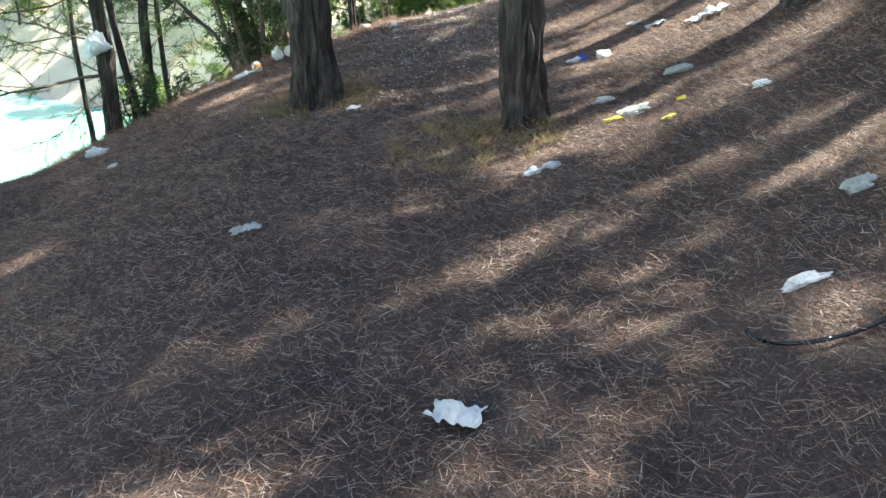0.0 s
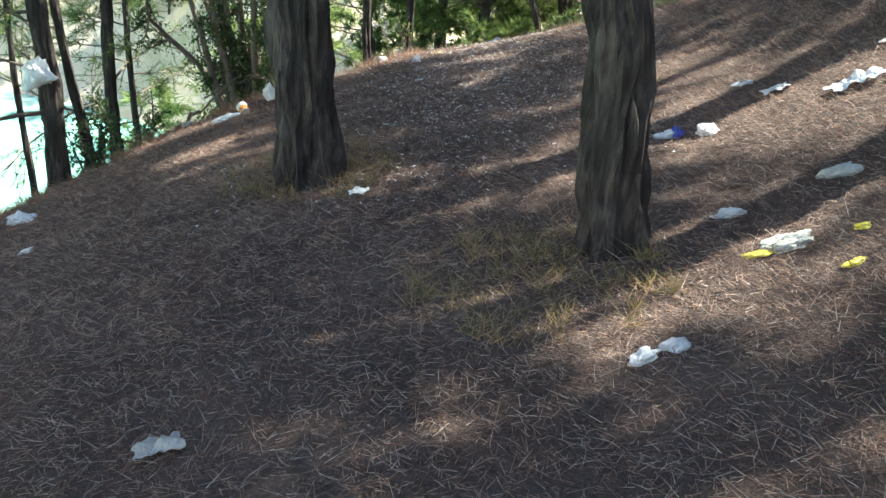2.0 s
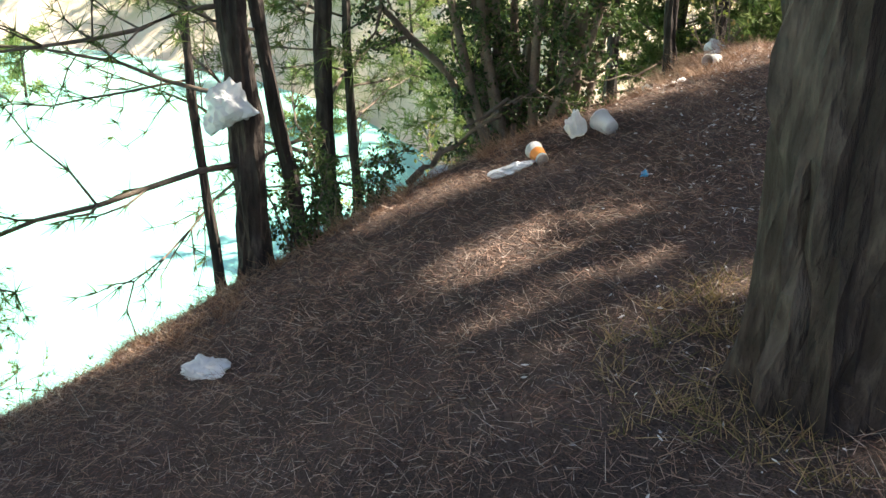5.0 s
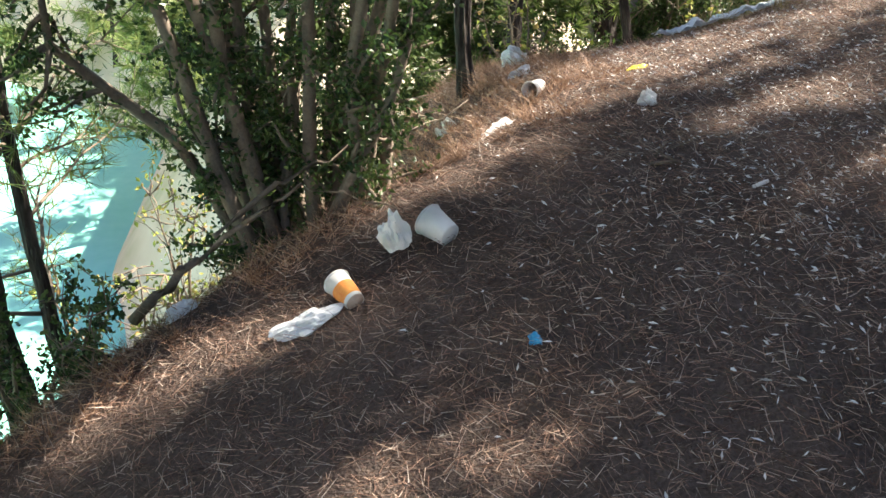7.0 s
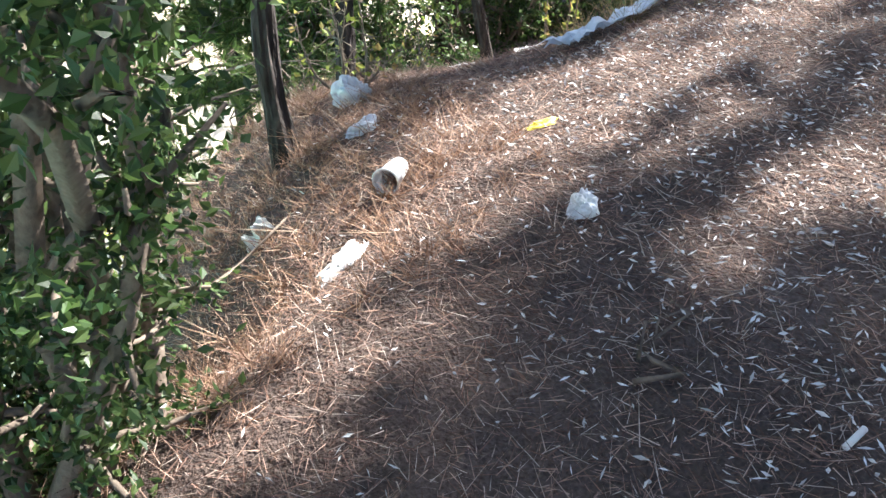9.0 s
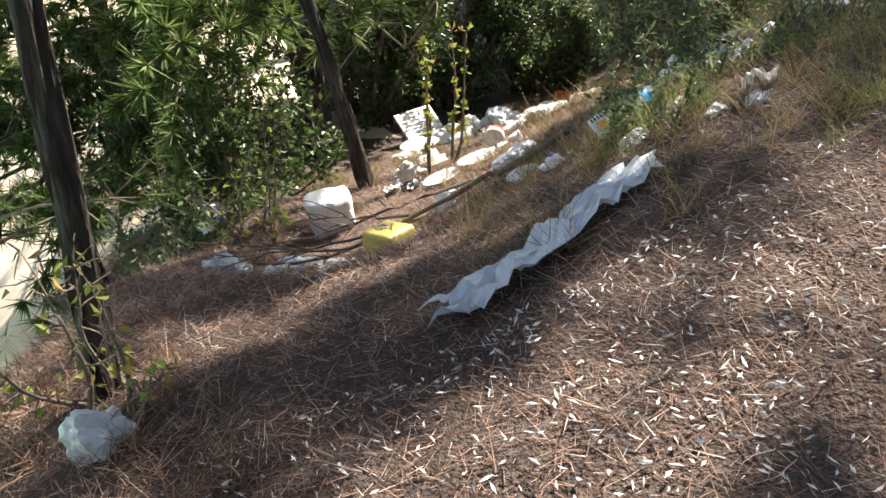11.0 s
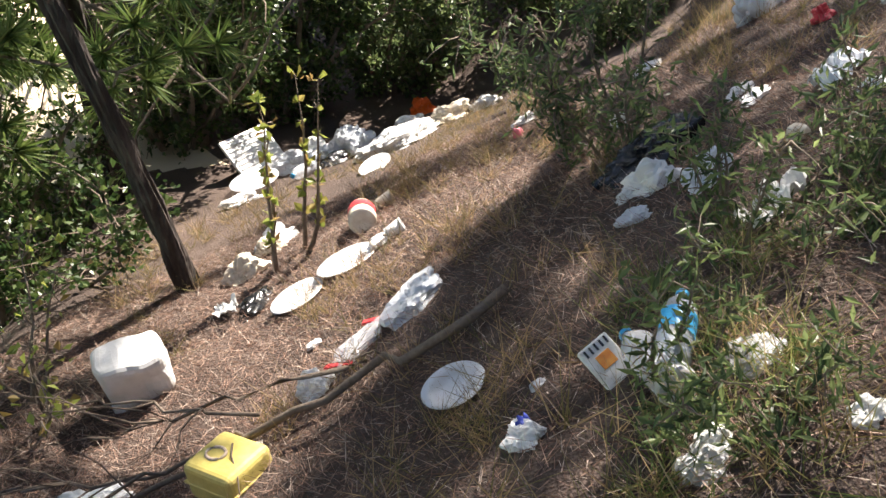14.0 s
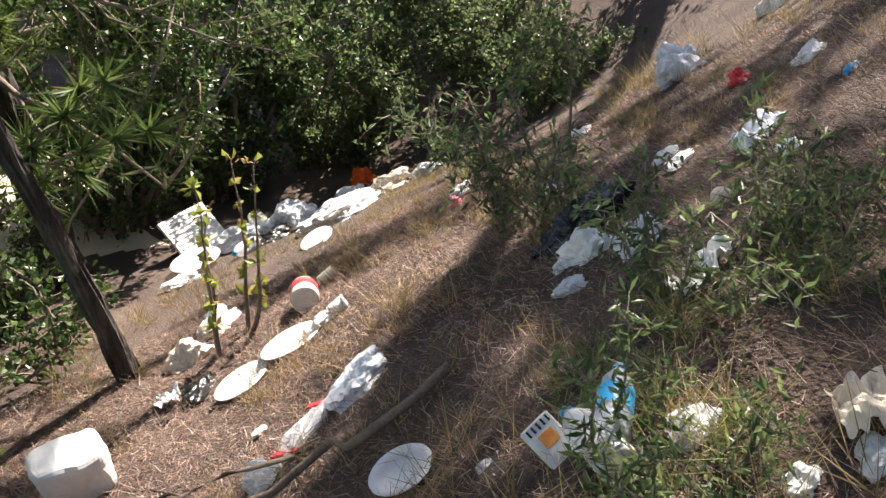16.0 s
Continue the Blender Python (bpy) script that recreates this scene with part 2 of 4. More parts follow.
gx = axis_steps(-6.5, 7, 0.07, -900, 900)
gy = axis_steps(0.5, 18.5, 0.07, -900, 900)
GX, GY = np.meshgrid(gx, gy)
GZ = ground_np(GX, GY)
verts = [(x, y, z + (bumps(x, y) if abs(x) < 9 and -2 < y < 22 else 0.0)) for x, y, z in zip(GX.ravel().tolist(), GY.ravel().tolist(), GZ.ravel().tolist())]
nx, ny = len(gx), len(gy)
idx = np.arange(nx * ny).reshape(ny, nx)
faces = np.stack([idx[:-1, :-1], idx[:-1, 1:], idx[1:, 1:], idx[1:, :-1]], -1).reshape(-1, 4)
me = mesh_from("ground", verts, faces.tolist(), M_GROUND, True)
me.materials.append(M_FARGROUND)
fc = np.array(verts)[faces].mean(1)
farflag = ((np.hypot(fc[:, 0] + 1.9, fc[:, 1] - 7) > 12) & (fc[:, 0] < 3) | (fc[:, 2] < -4)).astype(np.int32)
me.polygons.foreach_set("material_index", farflag)
tagged(new("ground", me), "steep forest slope covered with brown pine needles", "ground", kind="structure")

me = mesh_from("water", [(-900, -900, -9), (60, -900, -9), (60, 900, -9), (-900, 900, -9)], [(0, 1, 2, 3)], M_WATER)
tagged(new("water", me), "opaque turquoise lake below the slope", "water", kind="structure")


# ---- trees ----
def pine(x, y, height, r, lean=(0, 0), crown=(0.45, 1.0), limbs=18, reach=1.8, tufts=26, seed=1, seg=22, bend=0.02,
         label="pine tree with dark furrowed bark on the slope", needle=0.13, kink=0.0, thick=1.0, far=False, arc=(0.0, 6.283)):
    """A pine: barked trunk, limbs with twigs, needles in tufts."""
    rng = np.random.default_rng(seed)
    root = empty("pine_tree", Matrix.Translation((x, y, ground_z(x, y) - 0.12)), label, "tree", "pine trees")
    n = int(height / 0.11)
    pts, rad = [], []
    for k in range(n + 1):
        h = height * k / n
        t = h / height
        pts.append((lean[0] * h + bend * 3 * math.sin(h * 1.1 + seed) + kink * math.exp(-((h - 0.9) / 0.35) ** 2), lean[1] * h + bend * 3 * math.cos(h * 0.9 + seed), h))
        rad.append(r * (1 - 0.75 * t) * (1 + 0.45 * math.exp(-h / 0.16)))
    part("trunk", tubes("trunk", [(pts, rad)], M_BARK, seg, 0.34, False, seed * 7.3), root)
    runs, B, T, groups = [], [], [], []
    for k in range(limbs):
        runs = []
        groups.append(runs)
        t = crown[0] + (crown[1] - crown[0]) * (k + rng.random()) / limbs
        i = min(n, int(t * n))
        w = arc[0] + rng.random() * (arc[1] - arc[0])
        ln = reach * (1.15 - 0.75 * (t - crown[0]) / (crown[1] - crown[0] + 1e-6)) * rng.uniform(0.6, 1.1)
        limb = wander(pts[i], (math.cos(w), math.sin(w), rng.uniform(-0.05, 0.45)), ln, 7, 0.12, rng, 0.01)
        r0 = max(0.005, min(rad[i] * 0.35, 0.010 * ln))
        runs.append((limb, [r0 * (1 - 0.11 * q) for q in range(8)]))
        for q in range(2, 8):
            for _ in range(2):
                d = (limb[q] - limb[q - 1]).normalized() + Vector(rng.normal(size=3)) * 0.6
                tw = wander(limb[q], d, ln * 0.28 * rng.uniform(0.5, 1.2), 3, 0.2, rng)
                runs.append((tw, [r0 * 0.35, r0 * 0.3, r0 * 0.22, r0 * 0.15]))
                for e in tw[1:]:
                    for _ in range(tufts):
                        B.append(e)
                        T.append(e + (Vector(rng.normal(size=3)) * 0.75 + d * 0.6).normalized() * needle * rng.uniform(0.6, 1.2))
    if far:
        tagged(part("branches", tubes("branches", sum(groups, []), M_TWIG, 4), root, "thin grey-brown branches"), kind="stuff")
    else:
        for runs in groups:
            part("branch", tubes("branch", runs, M_TWIG, 5), root)
    if B:
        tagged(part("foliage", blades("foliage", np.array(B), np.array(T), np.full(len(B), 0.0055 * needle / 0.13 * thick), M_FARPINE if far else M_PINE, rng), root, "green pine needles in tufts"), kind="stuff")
    return root


pine(-1.0, 6.76, 11, 0.18, (-0.012, 0.01), (0.5, 1), 30, 3.2, 7, 3, 36, needle=0.3, thick=3.5, label="thick pine trunk with grey furrowed bark")
pine(0.60, 5.40, 11, 0.132, (-0.11, 0.02), (0.5, 1), 30, 3.0, 7, 4, 36, needle=0.3, thick=3.5, kink=0.05, label="crooked pine trunk with dark reddish bark")
pine(2.66, 6.1, 11, 0.15, (0.03, 0), (0.5, 1), 30, 3.0, 7, 5, 26, needle=0.3, thick=3.5)
pine(2.95, 7.75, 11, 0.19, (0.0, 0), (0.5, 1), 30, 3.0, 7, 6, 26, needle=0.3, thick=3.5)
pine(-3.44, 8.47, 6, 0.085, (0.02, 0.02), (0.12, 1), 26, 1.7, 12, 7, 26, label="pine tree above the lake with a plastic bag caught on it", arc=(1.5, 4.3))
pine(-3.25, 8.75, 4.5, 0.045, (-0.05, 0.0), (0.3, 1), 14, 1.1, 10, 8, 10, label="slim leaning pine above the lake", arc=(1.5, 4.3))
pine(-3.66, 8.7, 4.5, 0.032, (0.0, 0.0), (0.3, 1), 12, 1.1, 9, 28, 10, label="slim leaning pine above the lake", arc=(1.5, 4.3))
pine(-3.25, 9.5, 5, 0.07, (0.02, 0.0), (0.2, 1), 20, 1.4, 10, 9, 14, label="young pine with open crown above the lake", arc=(1.5, 4.3))
pine(-3.04, 9.8, 4.4, 0.042, (-0.09, 0.02), (0.22, 1), 22, 1.1, 8, 10, 12, label="thin forked pine with sparse needles", arc=(1.0, 5.2))
pine(-1.07, 11.22, 6, 0.045, (-0.13, 0.09), (0.5, 1), 22, 1.7, 14, 11, 20, kink=0.05, label="leaning pine with a knot at the bank's edge")
pine(-0.72, 11.75, 6.5, 0.043, (-0.03, 0.06), (0.42, 1), 24, 1.8, 14, 12, 20, label="slim dark pine at the bank's edge")
pine(1.37, 14.97, 6.5, 0.056, (-0.27, 0.02), (0.42, 1), 24, 1.5, 34, 13, 22, needle=0.16, label="leaning pine with flaking bark beside the dumped rubbish")
pine(2.0, 17.9, 8, 0.17, (-0.08, 0.0), (0.25, 1), 34, 2.4, 16, 14, 22, label="dark pine trunk behind the dumped rubbish")
pine(-6.4, 8.6, 4.0, 0.05, (0.1, 0.05), (0.2, 1), 24, 1.6, 14, 15, 10, label="young pine overhanging the lake")
pine(-5.6, 7.0, 5.5, 0.09, (0.05, 0.0), (0.25, 1), 26, 2.0, 14, 16, 12, label="pine hanging its branches over the lake")
pine(0.2, 19.5, 7, 0.12, (0.0, 0.0), (0.15, 1), 30, 2.4, 16, 17, 12)
pine(-1.6, 15.5, 7.5, 0.11, (0.0, 0.0), (0.2, 1), 30, 2.0, 14, 18, 12)
pine(3.8, 21.5, 8, 0.12, (0.0, 0.0), (0.15, 1), 30, 2.4, 16, 19, 12)
for k, (dx, dy) in enumerate(((0.35, 17.3), (-0.5, 18.4), (1.1, 19.2))):
    pine(dx, dy, 8.5, 0.12, (0.0, 0.0), (0.18, 1), 52, 2.1, 48, 20 + k, 12, needle=0.2, thick=2.2, label="dense dark pine on the bank below the rubbish")
# the unseen wood uphill, whose crowns shade the slope; last two added for shade
UPHILL = [(6.2, 3.2), (7.0, 6.4), (6.0, 9.2), (9.2, 8.0), (8.8, 11.5), (6.9, 11.4), (5.2, 0.0), (9.0, 2.0), (11.0, 14.5), (3.6, 10.2), (8.6, 16.5), (6.7, 4.5), (5.8, 6.5)]
for k, (ux, uy) in enumerate(UPHILL):
    pine(ux, uy, 10 + k % 3, 0.15, (0, 0), (0.45, 1), 27, 3.0, 6, 40 + k, 14, needle=0.36, thick=4.5)


def shrub(name, x, y, width, height, leaves, mat, llen, lwid, seed, label, stems=9, lean=(0, 0), hollow=0.35, low=0.0):
    """A shrub: woody stems and many separate leaves along their twigs."""
    rng = np.random.default_rng(seed)
    root = empty(name, Matrix.Translation((x, y, ground_z(x, y) - 0.05)), label, "shrub", "shrubs")
    groups, ends = [], []
    for k in range(stems):
        runs = []
        groups.append(runs)
        w = 6.283 * (k + rng.random()) / stems
        tilt = rng.uniform(0.1, 1.0)
        d = Vector((math.cos(w) * tilt * width / height + lean[0], math.sin(w) * tilt * width / height + lean[1], 1))
        st = wander((0.2 * width * math.cos(w), 0.2 * width * math.sin(w), 0), d, height * rng.uniform(0.7, 1.1), 8, 0.14, rng)
        for p in st:
            off = max(1.0, math.hypot(p.x - lean[0] * p.z, p.y - lean[1] * p.z) / width)
            p.x, p.y = p.x / off, p.y / off
        r0 = 0.012 * height + 0.003
        runs.append((st, [r0 * (1 - 0.11 * q) for q in range(9)]))
        for q in range(2 if not low else 1, 9):
            for _ in range(3):
                tw = wander(st[q], Vector(rng.normal(size=3)) + Vector((math.cos(w), math.sin(w), 0.3)) * 0.5, 0.30 * min(width, height) * rng.uniform(0.5, 1.2), 4, 0.25, rng)
                runs.append((tw, [r0 * 0.3, r0 * 0.26, r0 * 0.2, r0 * 0.16, r0 * 0.1]))
                ends += tw[1:]
    for runs in groups:
        part("stem", tubes("stem", runs, M_TWIG, 5), root)
    e = np.array([tuple(v) for v in ends])
    e = e[np.hypot(e[:, 0] - lean[0] * e[:, 2], e[:, 1] - lean[1] * e[:, 2]) < 1.15 * width]
    pick = rng.integers(0, len(e), leaves)
    c = e[pick] + rng.normal(size=(leaves, 3)) * 0.035 * min(width, height)
    d = rng.normal(size=(leaves, 3)) + (0, 0, 0.35)
    tagged(part("foliage", leaf_mesh("foliage", c, d, llen * rng.uniform(0.6, 1.25, leaves), lwid * rng.uniform(0.7, 1.2, leaves), mat, rng), root), kind="stuff")
    return root


shrub("evergreen_bush", -2.08, 9.95, 0.92, 3.3, 40000, M_LEAF, 0.032, 0.02, 60, "dense dark evergreen bush at the bank's edge", 22, low=1)
shrub("evergreen_bush", -3.2, 8.75, 0.3, 0.7, 2200, M_LEAF, 0.03, 0.02, 61, "small evergreen bush among pine trunks", 8, low=1)
shrub("evergreen_bush", -3.05, 9.25, 0.35, 0.8, 2400, M_LEAF, 0.03, 0.02, 62, "small evergreen bush among pine trunks", 8, low=1)
shrub("olive_shrub", 1.17, 11.95, 0.26, 0.34, 1100, M_OLIVE, 0.042, 0.011, 63, "low olive-green shrub growing over plastic bottles", 8, low=1)
shrub("olive_shrub", 2.72, 13.42, 0.62, 0.85, 1500, M_OLIVE, 0.06, 0.015, 64, "olive-green shrub leaning over the rubbish", 8, (-0.5, 0.2), low=1)
shrub("olive_shrub", 1.85, 12.25, 0.4, 0.42, 1200, M_OLIVE, 0.045, 0.012, 65, "low olive-green shrub among torn paper", 9, low=1)
shrub("olive_shrub", 2.25, 12.1, 0.45, 0.4, 1200, M_OLIVE, 0.045, 0.012, 66, "low olive-green shrub on the dry slope", 9, low=1)
shrub("leafy_bush", 5.5, 18.7, 1.3, 2.4, 14000, M_OLIVE, 0.07, 0.05, 67, "dense leafy bush behind the rubbish heap", 16, low=1)
shrub("leafy_bush", 4.0, 18.9, 1.4, 3.0, 15000, M_LEAF, 0.07, 0.05, 68, "dense leafy bush behind the rubbish heap", 16, low=1)
shrub("leafy_bush", 2.9, 18.7, 1.2, 2.8, 9000, M_LEAF, 0.07, 0.05, 78, "dense dark bush behind the rubbish heap", 14, low=1)
shrub("leafy_bush", 0.6, 16.6, 1.1, 2.0, 7000, M_LEAF, 0.06, 0.045, 79, "dark bush below the leaning pine", 14, low=1)
shrub("leafy_bush", 6.9, 17.8, 1.3, 1.7, 8000, M_OLIVE, 0.06, 0.045, 69, "sunlit leafy bush behind the rubbish heap", 14, low=1)
shrub("leafy_bush", 6.2, 16.2, 0.8, 0.9, 4500, M_OLIVE, 0.05, 0.035, 70, "sunlit low bush beside the rubbish", 12, low=1)
shrub("leafy_bush", 8.6, 16.3, 1.2, 1.6, 6000, M_OLIVE, 0.06, 0.04, 71, "sunlit leafy bush on the slope", 12, low=1)
shrub("leafy_bush", 1.2, 17.6, 0.9, 1.3, 4500, M_LEAF, 0.05, 0.035, 72, "dark bush below the leaning pine", 12, low=1)
shrub("leafy_bush", -0.2, 14.6, 0.6, 0.6, 700, M_OLIVE, 0.045, 0.03, 73, "low bush on the bank's edge", 12, low=1)
shrub("leafy_bush", -2.9, 11.1, 0.8, 1.5, 1500, M_LIME, 0.045, 0.03, 80, "green bush on the steep bank", 10, low=1)
shrub("leafy_bush", -3.7, 10.7, 0.8, 1.6, 1500, M_LIME, 0.045, 0.03, 81, "green bush on the steep bank", 10, low=1)
shrub("leafy_bush", -4.7, 11.6, 0.9, 1.6, 1500, M_LIME, 0.045, 0.03, 82, "green bush on the steep bank", 10, low=1)
shrub("leafy_bush", -2.4, 13.0, 0.8, 1.5, 1500, M_LIME, 0.045, 0.03, 83, "green bush on the steep bank", 10, low=1)
shrub("young_vine", 1.72, 14.62, 0.10, 1.0, 70, M_LIME, 0.06, 0.045, 74, "thin shoot with yellow-green leaves", 2)
shrub("young_vine", 1.92, 14.72, 0.10, 1.05, 60, M_LIME, 0.06, 0.045, 75, "thin shoot with yellowing leaves", 2)
shrub("young_vine", 0.35, 14.35, 0.5, 0.7, 130, M_LIME, 0.055, 0.04, 76, "tangled vine with yellow-green leaves", 7)
shrub("young_vine", -0.75, 11.7, 0.3, 0.6, 90, M_LIME, 0.04, 0.03, 77, "thin shrub with pale leaves", 6)

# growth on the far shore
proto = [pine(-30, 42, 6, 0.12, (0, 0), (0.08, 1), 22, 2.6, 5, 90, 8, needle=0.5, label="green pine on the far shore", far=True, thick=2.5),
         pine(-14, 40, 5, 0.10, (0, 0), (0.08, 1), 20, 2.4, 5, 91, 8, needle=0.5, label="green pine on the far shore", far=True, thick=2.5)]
rngf = np.random.default_rng(5)
count = 0
while count < 85:
    a, dist = radians(rngf.uniform(-8, 62)), rngf.uniform(17, 105)
    fx, fy = -1.9 - math.sin(a) * dist, 7 + math.cos(a) * dist
    if ground_z(fx, fy) < -8.6 or ground_z(fx, fy) > 12 or (dist < 16):
        continue
    k = rngf.uniform(0.6, 1.3)
    c = copy_thing(proto[count % 2], Matrix.Translation((fx, fy, ground_z(fx, fy) - 0.2)) @ pose(0, 0, 0, 0, 0, rngf.uniform(0, 360)))
    c.scale = (k, k, k)
    count += 1


# ---- litter: kinds of things ----
def crumple(name, x, y, size, mat, seed, label, category, flat=0.45, rz=0, up=0.0, sub=4, rough=0.37, group="dumped rubbish"):
    """A crumpled piece of film, cloth or paper: folded, creased, uneven outline."""
    bm = bmesh.new()
    bmesh.ops.create_icosphere(bm, subdivisions=sub, radius=1)
    o = Vector((seed * 3.7, seed * 1.3, seed * 2.1))
    for v in bm.verts:
        p = v.co.copy()
        k = 1 + rough * noise.noise(p * 1.3 + o) * 1.6 + rough * 0.9 * (abs(noise.noise(p * 3.1 + o)) - 0.25) + rough * 0.5 * (abs(noise.noise(p * 7 + o)) - 0.2)
        v.co = Vector((p.x * size[0] / 2 * k, p.y * size[1] / 2 * k, max(p.z, -0.35) * size[2] / 2 * k * (1 if p.z > 0 else flat)))
    me = bpy.data.meshes.new(name)
    bm.to_mesh(me)
    bm.free()
    me.materials.append(mat)
    ob = new(name, me)
    ob.matrix_basis = on_ground(x, y, size[2] * 0.10 + up, 0, 0, rz)
    return tagged(ob, label, category, group)


def sheet(name, x, y, length, width, mat, seed, label, category, rz=0, wave=0.05, up=0.03, rx=0, ry=0, group="dumped rubbish", taper=0.0):
    """A torn sheet lying in folds, with a ragged edge and a little thickness."""
    n = 22
    bm = bmesh.new()
    bmesh.ops.create_grid(bm, x_segments=n, y_segments=n, size=0.5)
    o = Vector((seed * 2.3, seed, seed * 0.7))
    for v in bm.verts:
        p = v.co.copy()
        edge = 1 + 0.28 * noise.noise(Vector((math.atan2(p.y, p.x) * 1.5, 0, 0)) + o) + 0.1 * noise.noise(p * 9 + o)
        q = Vector((p.x * length * edge, p.y * width * edge * (1 - taper * (p.x + 0.5)), 0))
        f = q * (0.5 / max(0.02, width))
        v.co = q + Vector((0, 0, wave * (abs(noise.noise(f * 3 + o)) * 1.6 + abs(noise.noise(f * 8 + o)) * 0.6 - 0.4)))
    bmesh.ops.solidify(bm, geom=bm.faces[:], thickness=0.003)
    me = bpy.data.meshes.new(name)
    bm.to_mesh(me)
    bm.free()
    me.materials.append(mat)
    ob = new(name, me)
    ob.matrix_basis = on_ground(x, y, up + 0.3 * wave, rx, ry, rz)
    return tagged(ob, label, category, group)


def lathe(profile, seg=28, stretch=(1, 1)):
    """Verts and faces of a turned profile of (radius, height) rows."""
    V, F = [], []
    for r, h in profile:
        for j in range(seg):
            w = 2 * math.pi * j / seg
            V.append((r * math.cos(w) * stretch[0], r * math.sin(w) * stretch[1], h))
    for k in range(len(profile) - 1):
        for j in range(seg):
            F.append((k * seg + j, k * seg + (j + 1) % seg, (k + 1) * seg + (j + 1) % seg, (k + 1) * seg + j))
    return V, F


def lathe_mesh(name, profile, mat, seg=28, stretch=(1, 1)):
    V, F = lathe(profile, seg, stretch)
    return mesh_from(name, V, F, mat, True)


def cup(x, y, r, h, mat, label, rz=0, tip=90, band=None, up=0.0, category="cup"):
    """A paper or plastic cup lying down: wall, rolled rim, base, printed band."""
    root = empty("cup", on_ground(x, y, r * 0.85 + up) @ pose(0, 0, 0, 0, 0, rz) @ pose(0, 0, 0, tip, 0, 0) @ pose(0, 0, -h / 2), label, category, "cups")
    part("wall", lathe_mesh("wall", [(r * 0.72, 0.0), (r * 0.73, 0.004), (r, h), (r * 0.965, h), (r * 0.70, 0.006)], mat), root)
    part("base", lathe_mesh("base", [(0.0, 0.008), (r * 0.70, 0.008), (r * 0.70, 0.002), (0.0, 0.002)], M_CARD if band else mat), root)
    rim = [(r + 0.004 * math.cos(a), h + 0.004 * math.sin(a)) for a in (0, 1.05, 2.1, 3.14, 4.19, 5.24, 6.283)]
    part("rim", lathe_mesh("rim", rim, mat), root, "rolled rim")
    if band:
        a, b = 0.12, 0.62
        part("printed_band", lathe_mesh("printed_band", [(r * (0.72 + 0.28 * a) + 0.001, h * a), (r * (0.72 + 0.28 * b) + 0.001, h * b)], band), root, "coloured printed band")
    return root


def bottle(x, y, r, h, mat, label, rz=0, tip=90, cap=None, band=None, up=0.0):
    """A ribbed plastic bottle lying down, with label and screw cap."""
    root = empty("plastic_bottle", on_ground(x, y, r + up) @ pose(0, 0, 0, 0, 0, rz) @ pose(0, 0, 0, tip, 0, 0) @ pose(0, 0, -h / 2), label, "bottle", "plastic bottles")
    prof = [(0, 0.012), (r * 0.5, 0.006), (r * 0.92, 0.004), (r, 0.02)]
    n = 14
    for k in range(n):
        prof.append((r * (1 - 0.06 * (k % 2)), 0.02 + (h * 0.66 - 0.02) * (k + 1) / n))
    prof += [(r * 0.92, h * 0.74), (r * 0.6, h * 0.86), (r * 0.32, h * 0.93), (r * 0.3, h * 0.97)]
    part("body", lathe_mesh("body", prof, mat), root)
    part("screw_cap", lathe_mesh("screw_cap", [(r * 0.36, h * 0.955), (r * 0.37, h), (r * 0.3, h + 0.003), (0, h + 0.003)], cap or M_WHITE), root)
    if band:
        part("label_band", lathe_mesh("label_band", [(r * 1.015, h * 0.34), (r * 1.015, h * 0.62)], band), root, "bright blue label")
    return root


def plate(x, y, r, label, stretch=(1, 1), rz=0, rx=0, ry=0, up=0.012, mat=None):
    """A dished plate with a raised rim."""
    root = empty("plate", Matrix.Translation(on_ground(x, y, up + 0.008).translation) @ pose(0, 0, 0, -9 + rx, -9 + ry, 0) @ pose(0, 0, 0, 0, 0, rz), label, "plate", "disposable plates")
    part("dish", lathe_mesh("dish", [(0, 0.004), (r * 0.62, 0.004), (r * 0.72, 0.016), (r * 0.97, 0.024), (r, 0.021), (r * 0.97, 0.018), (r * 0.72, 0.011), (r * 0.6, 0), (0, 0)], mat or M_WHITE, 40, stretch), root)
    return root


def rounded_box(name, size, bevel, mat, segs=4, jitter=0.0, seed=0):
    bm = bmesh.new()
    bmesh.ops.create_cube(bm, size=1)
    for v in bm.verts:
        v.co = Vector((v.co.x * size[0], v.co.y * size[1], v.co.z * size[2]))
    bmesh.ops.bevel(bm, geom=bm.edges[:], offset=bevel, segments=segs, profile=0.6, affect="EDGES")
    if jitter:
        bmesh.ops.subdivide_edges(bm, edges=[e for e in bm.edges if e.calc_length() > 0.06], cuts=6, use_grid_fill=True)
        for v in bm.verts:
            v.co += Vector((noise.noise(v.co * 12 + Vector((seed, 0, 0))), noise.noise(v.co * 12 + Vector((0, seed, 9))), noise.noise(v.co * 12 + Vector((5, 0, seed))))) * jitter
    me = bpy.data.meshes.new(name)
    bm.to_mesh(me)
    bm.free()
    me.materials.append(mat)
    return me


def stick(name, runs, label, mat=M_TWIG, category="branch"):
    if len(runs) > 1:
        ob = new(name)
        for k, run in enumerate(runs):
            part("limb" if k < 5 else "twig", tubes("twig", [run], mat, 7), ob)
    else:
        ob = new(name, tubes(name, runs, mat, 7))
    return tagged(ob, label, category, "fallen branches")


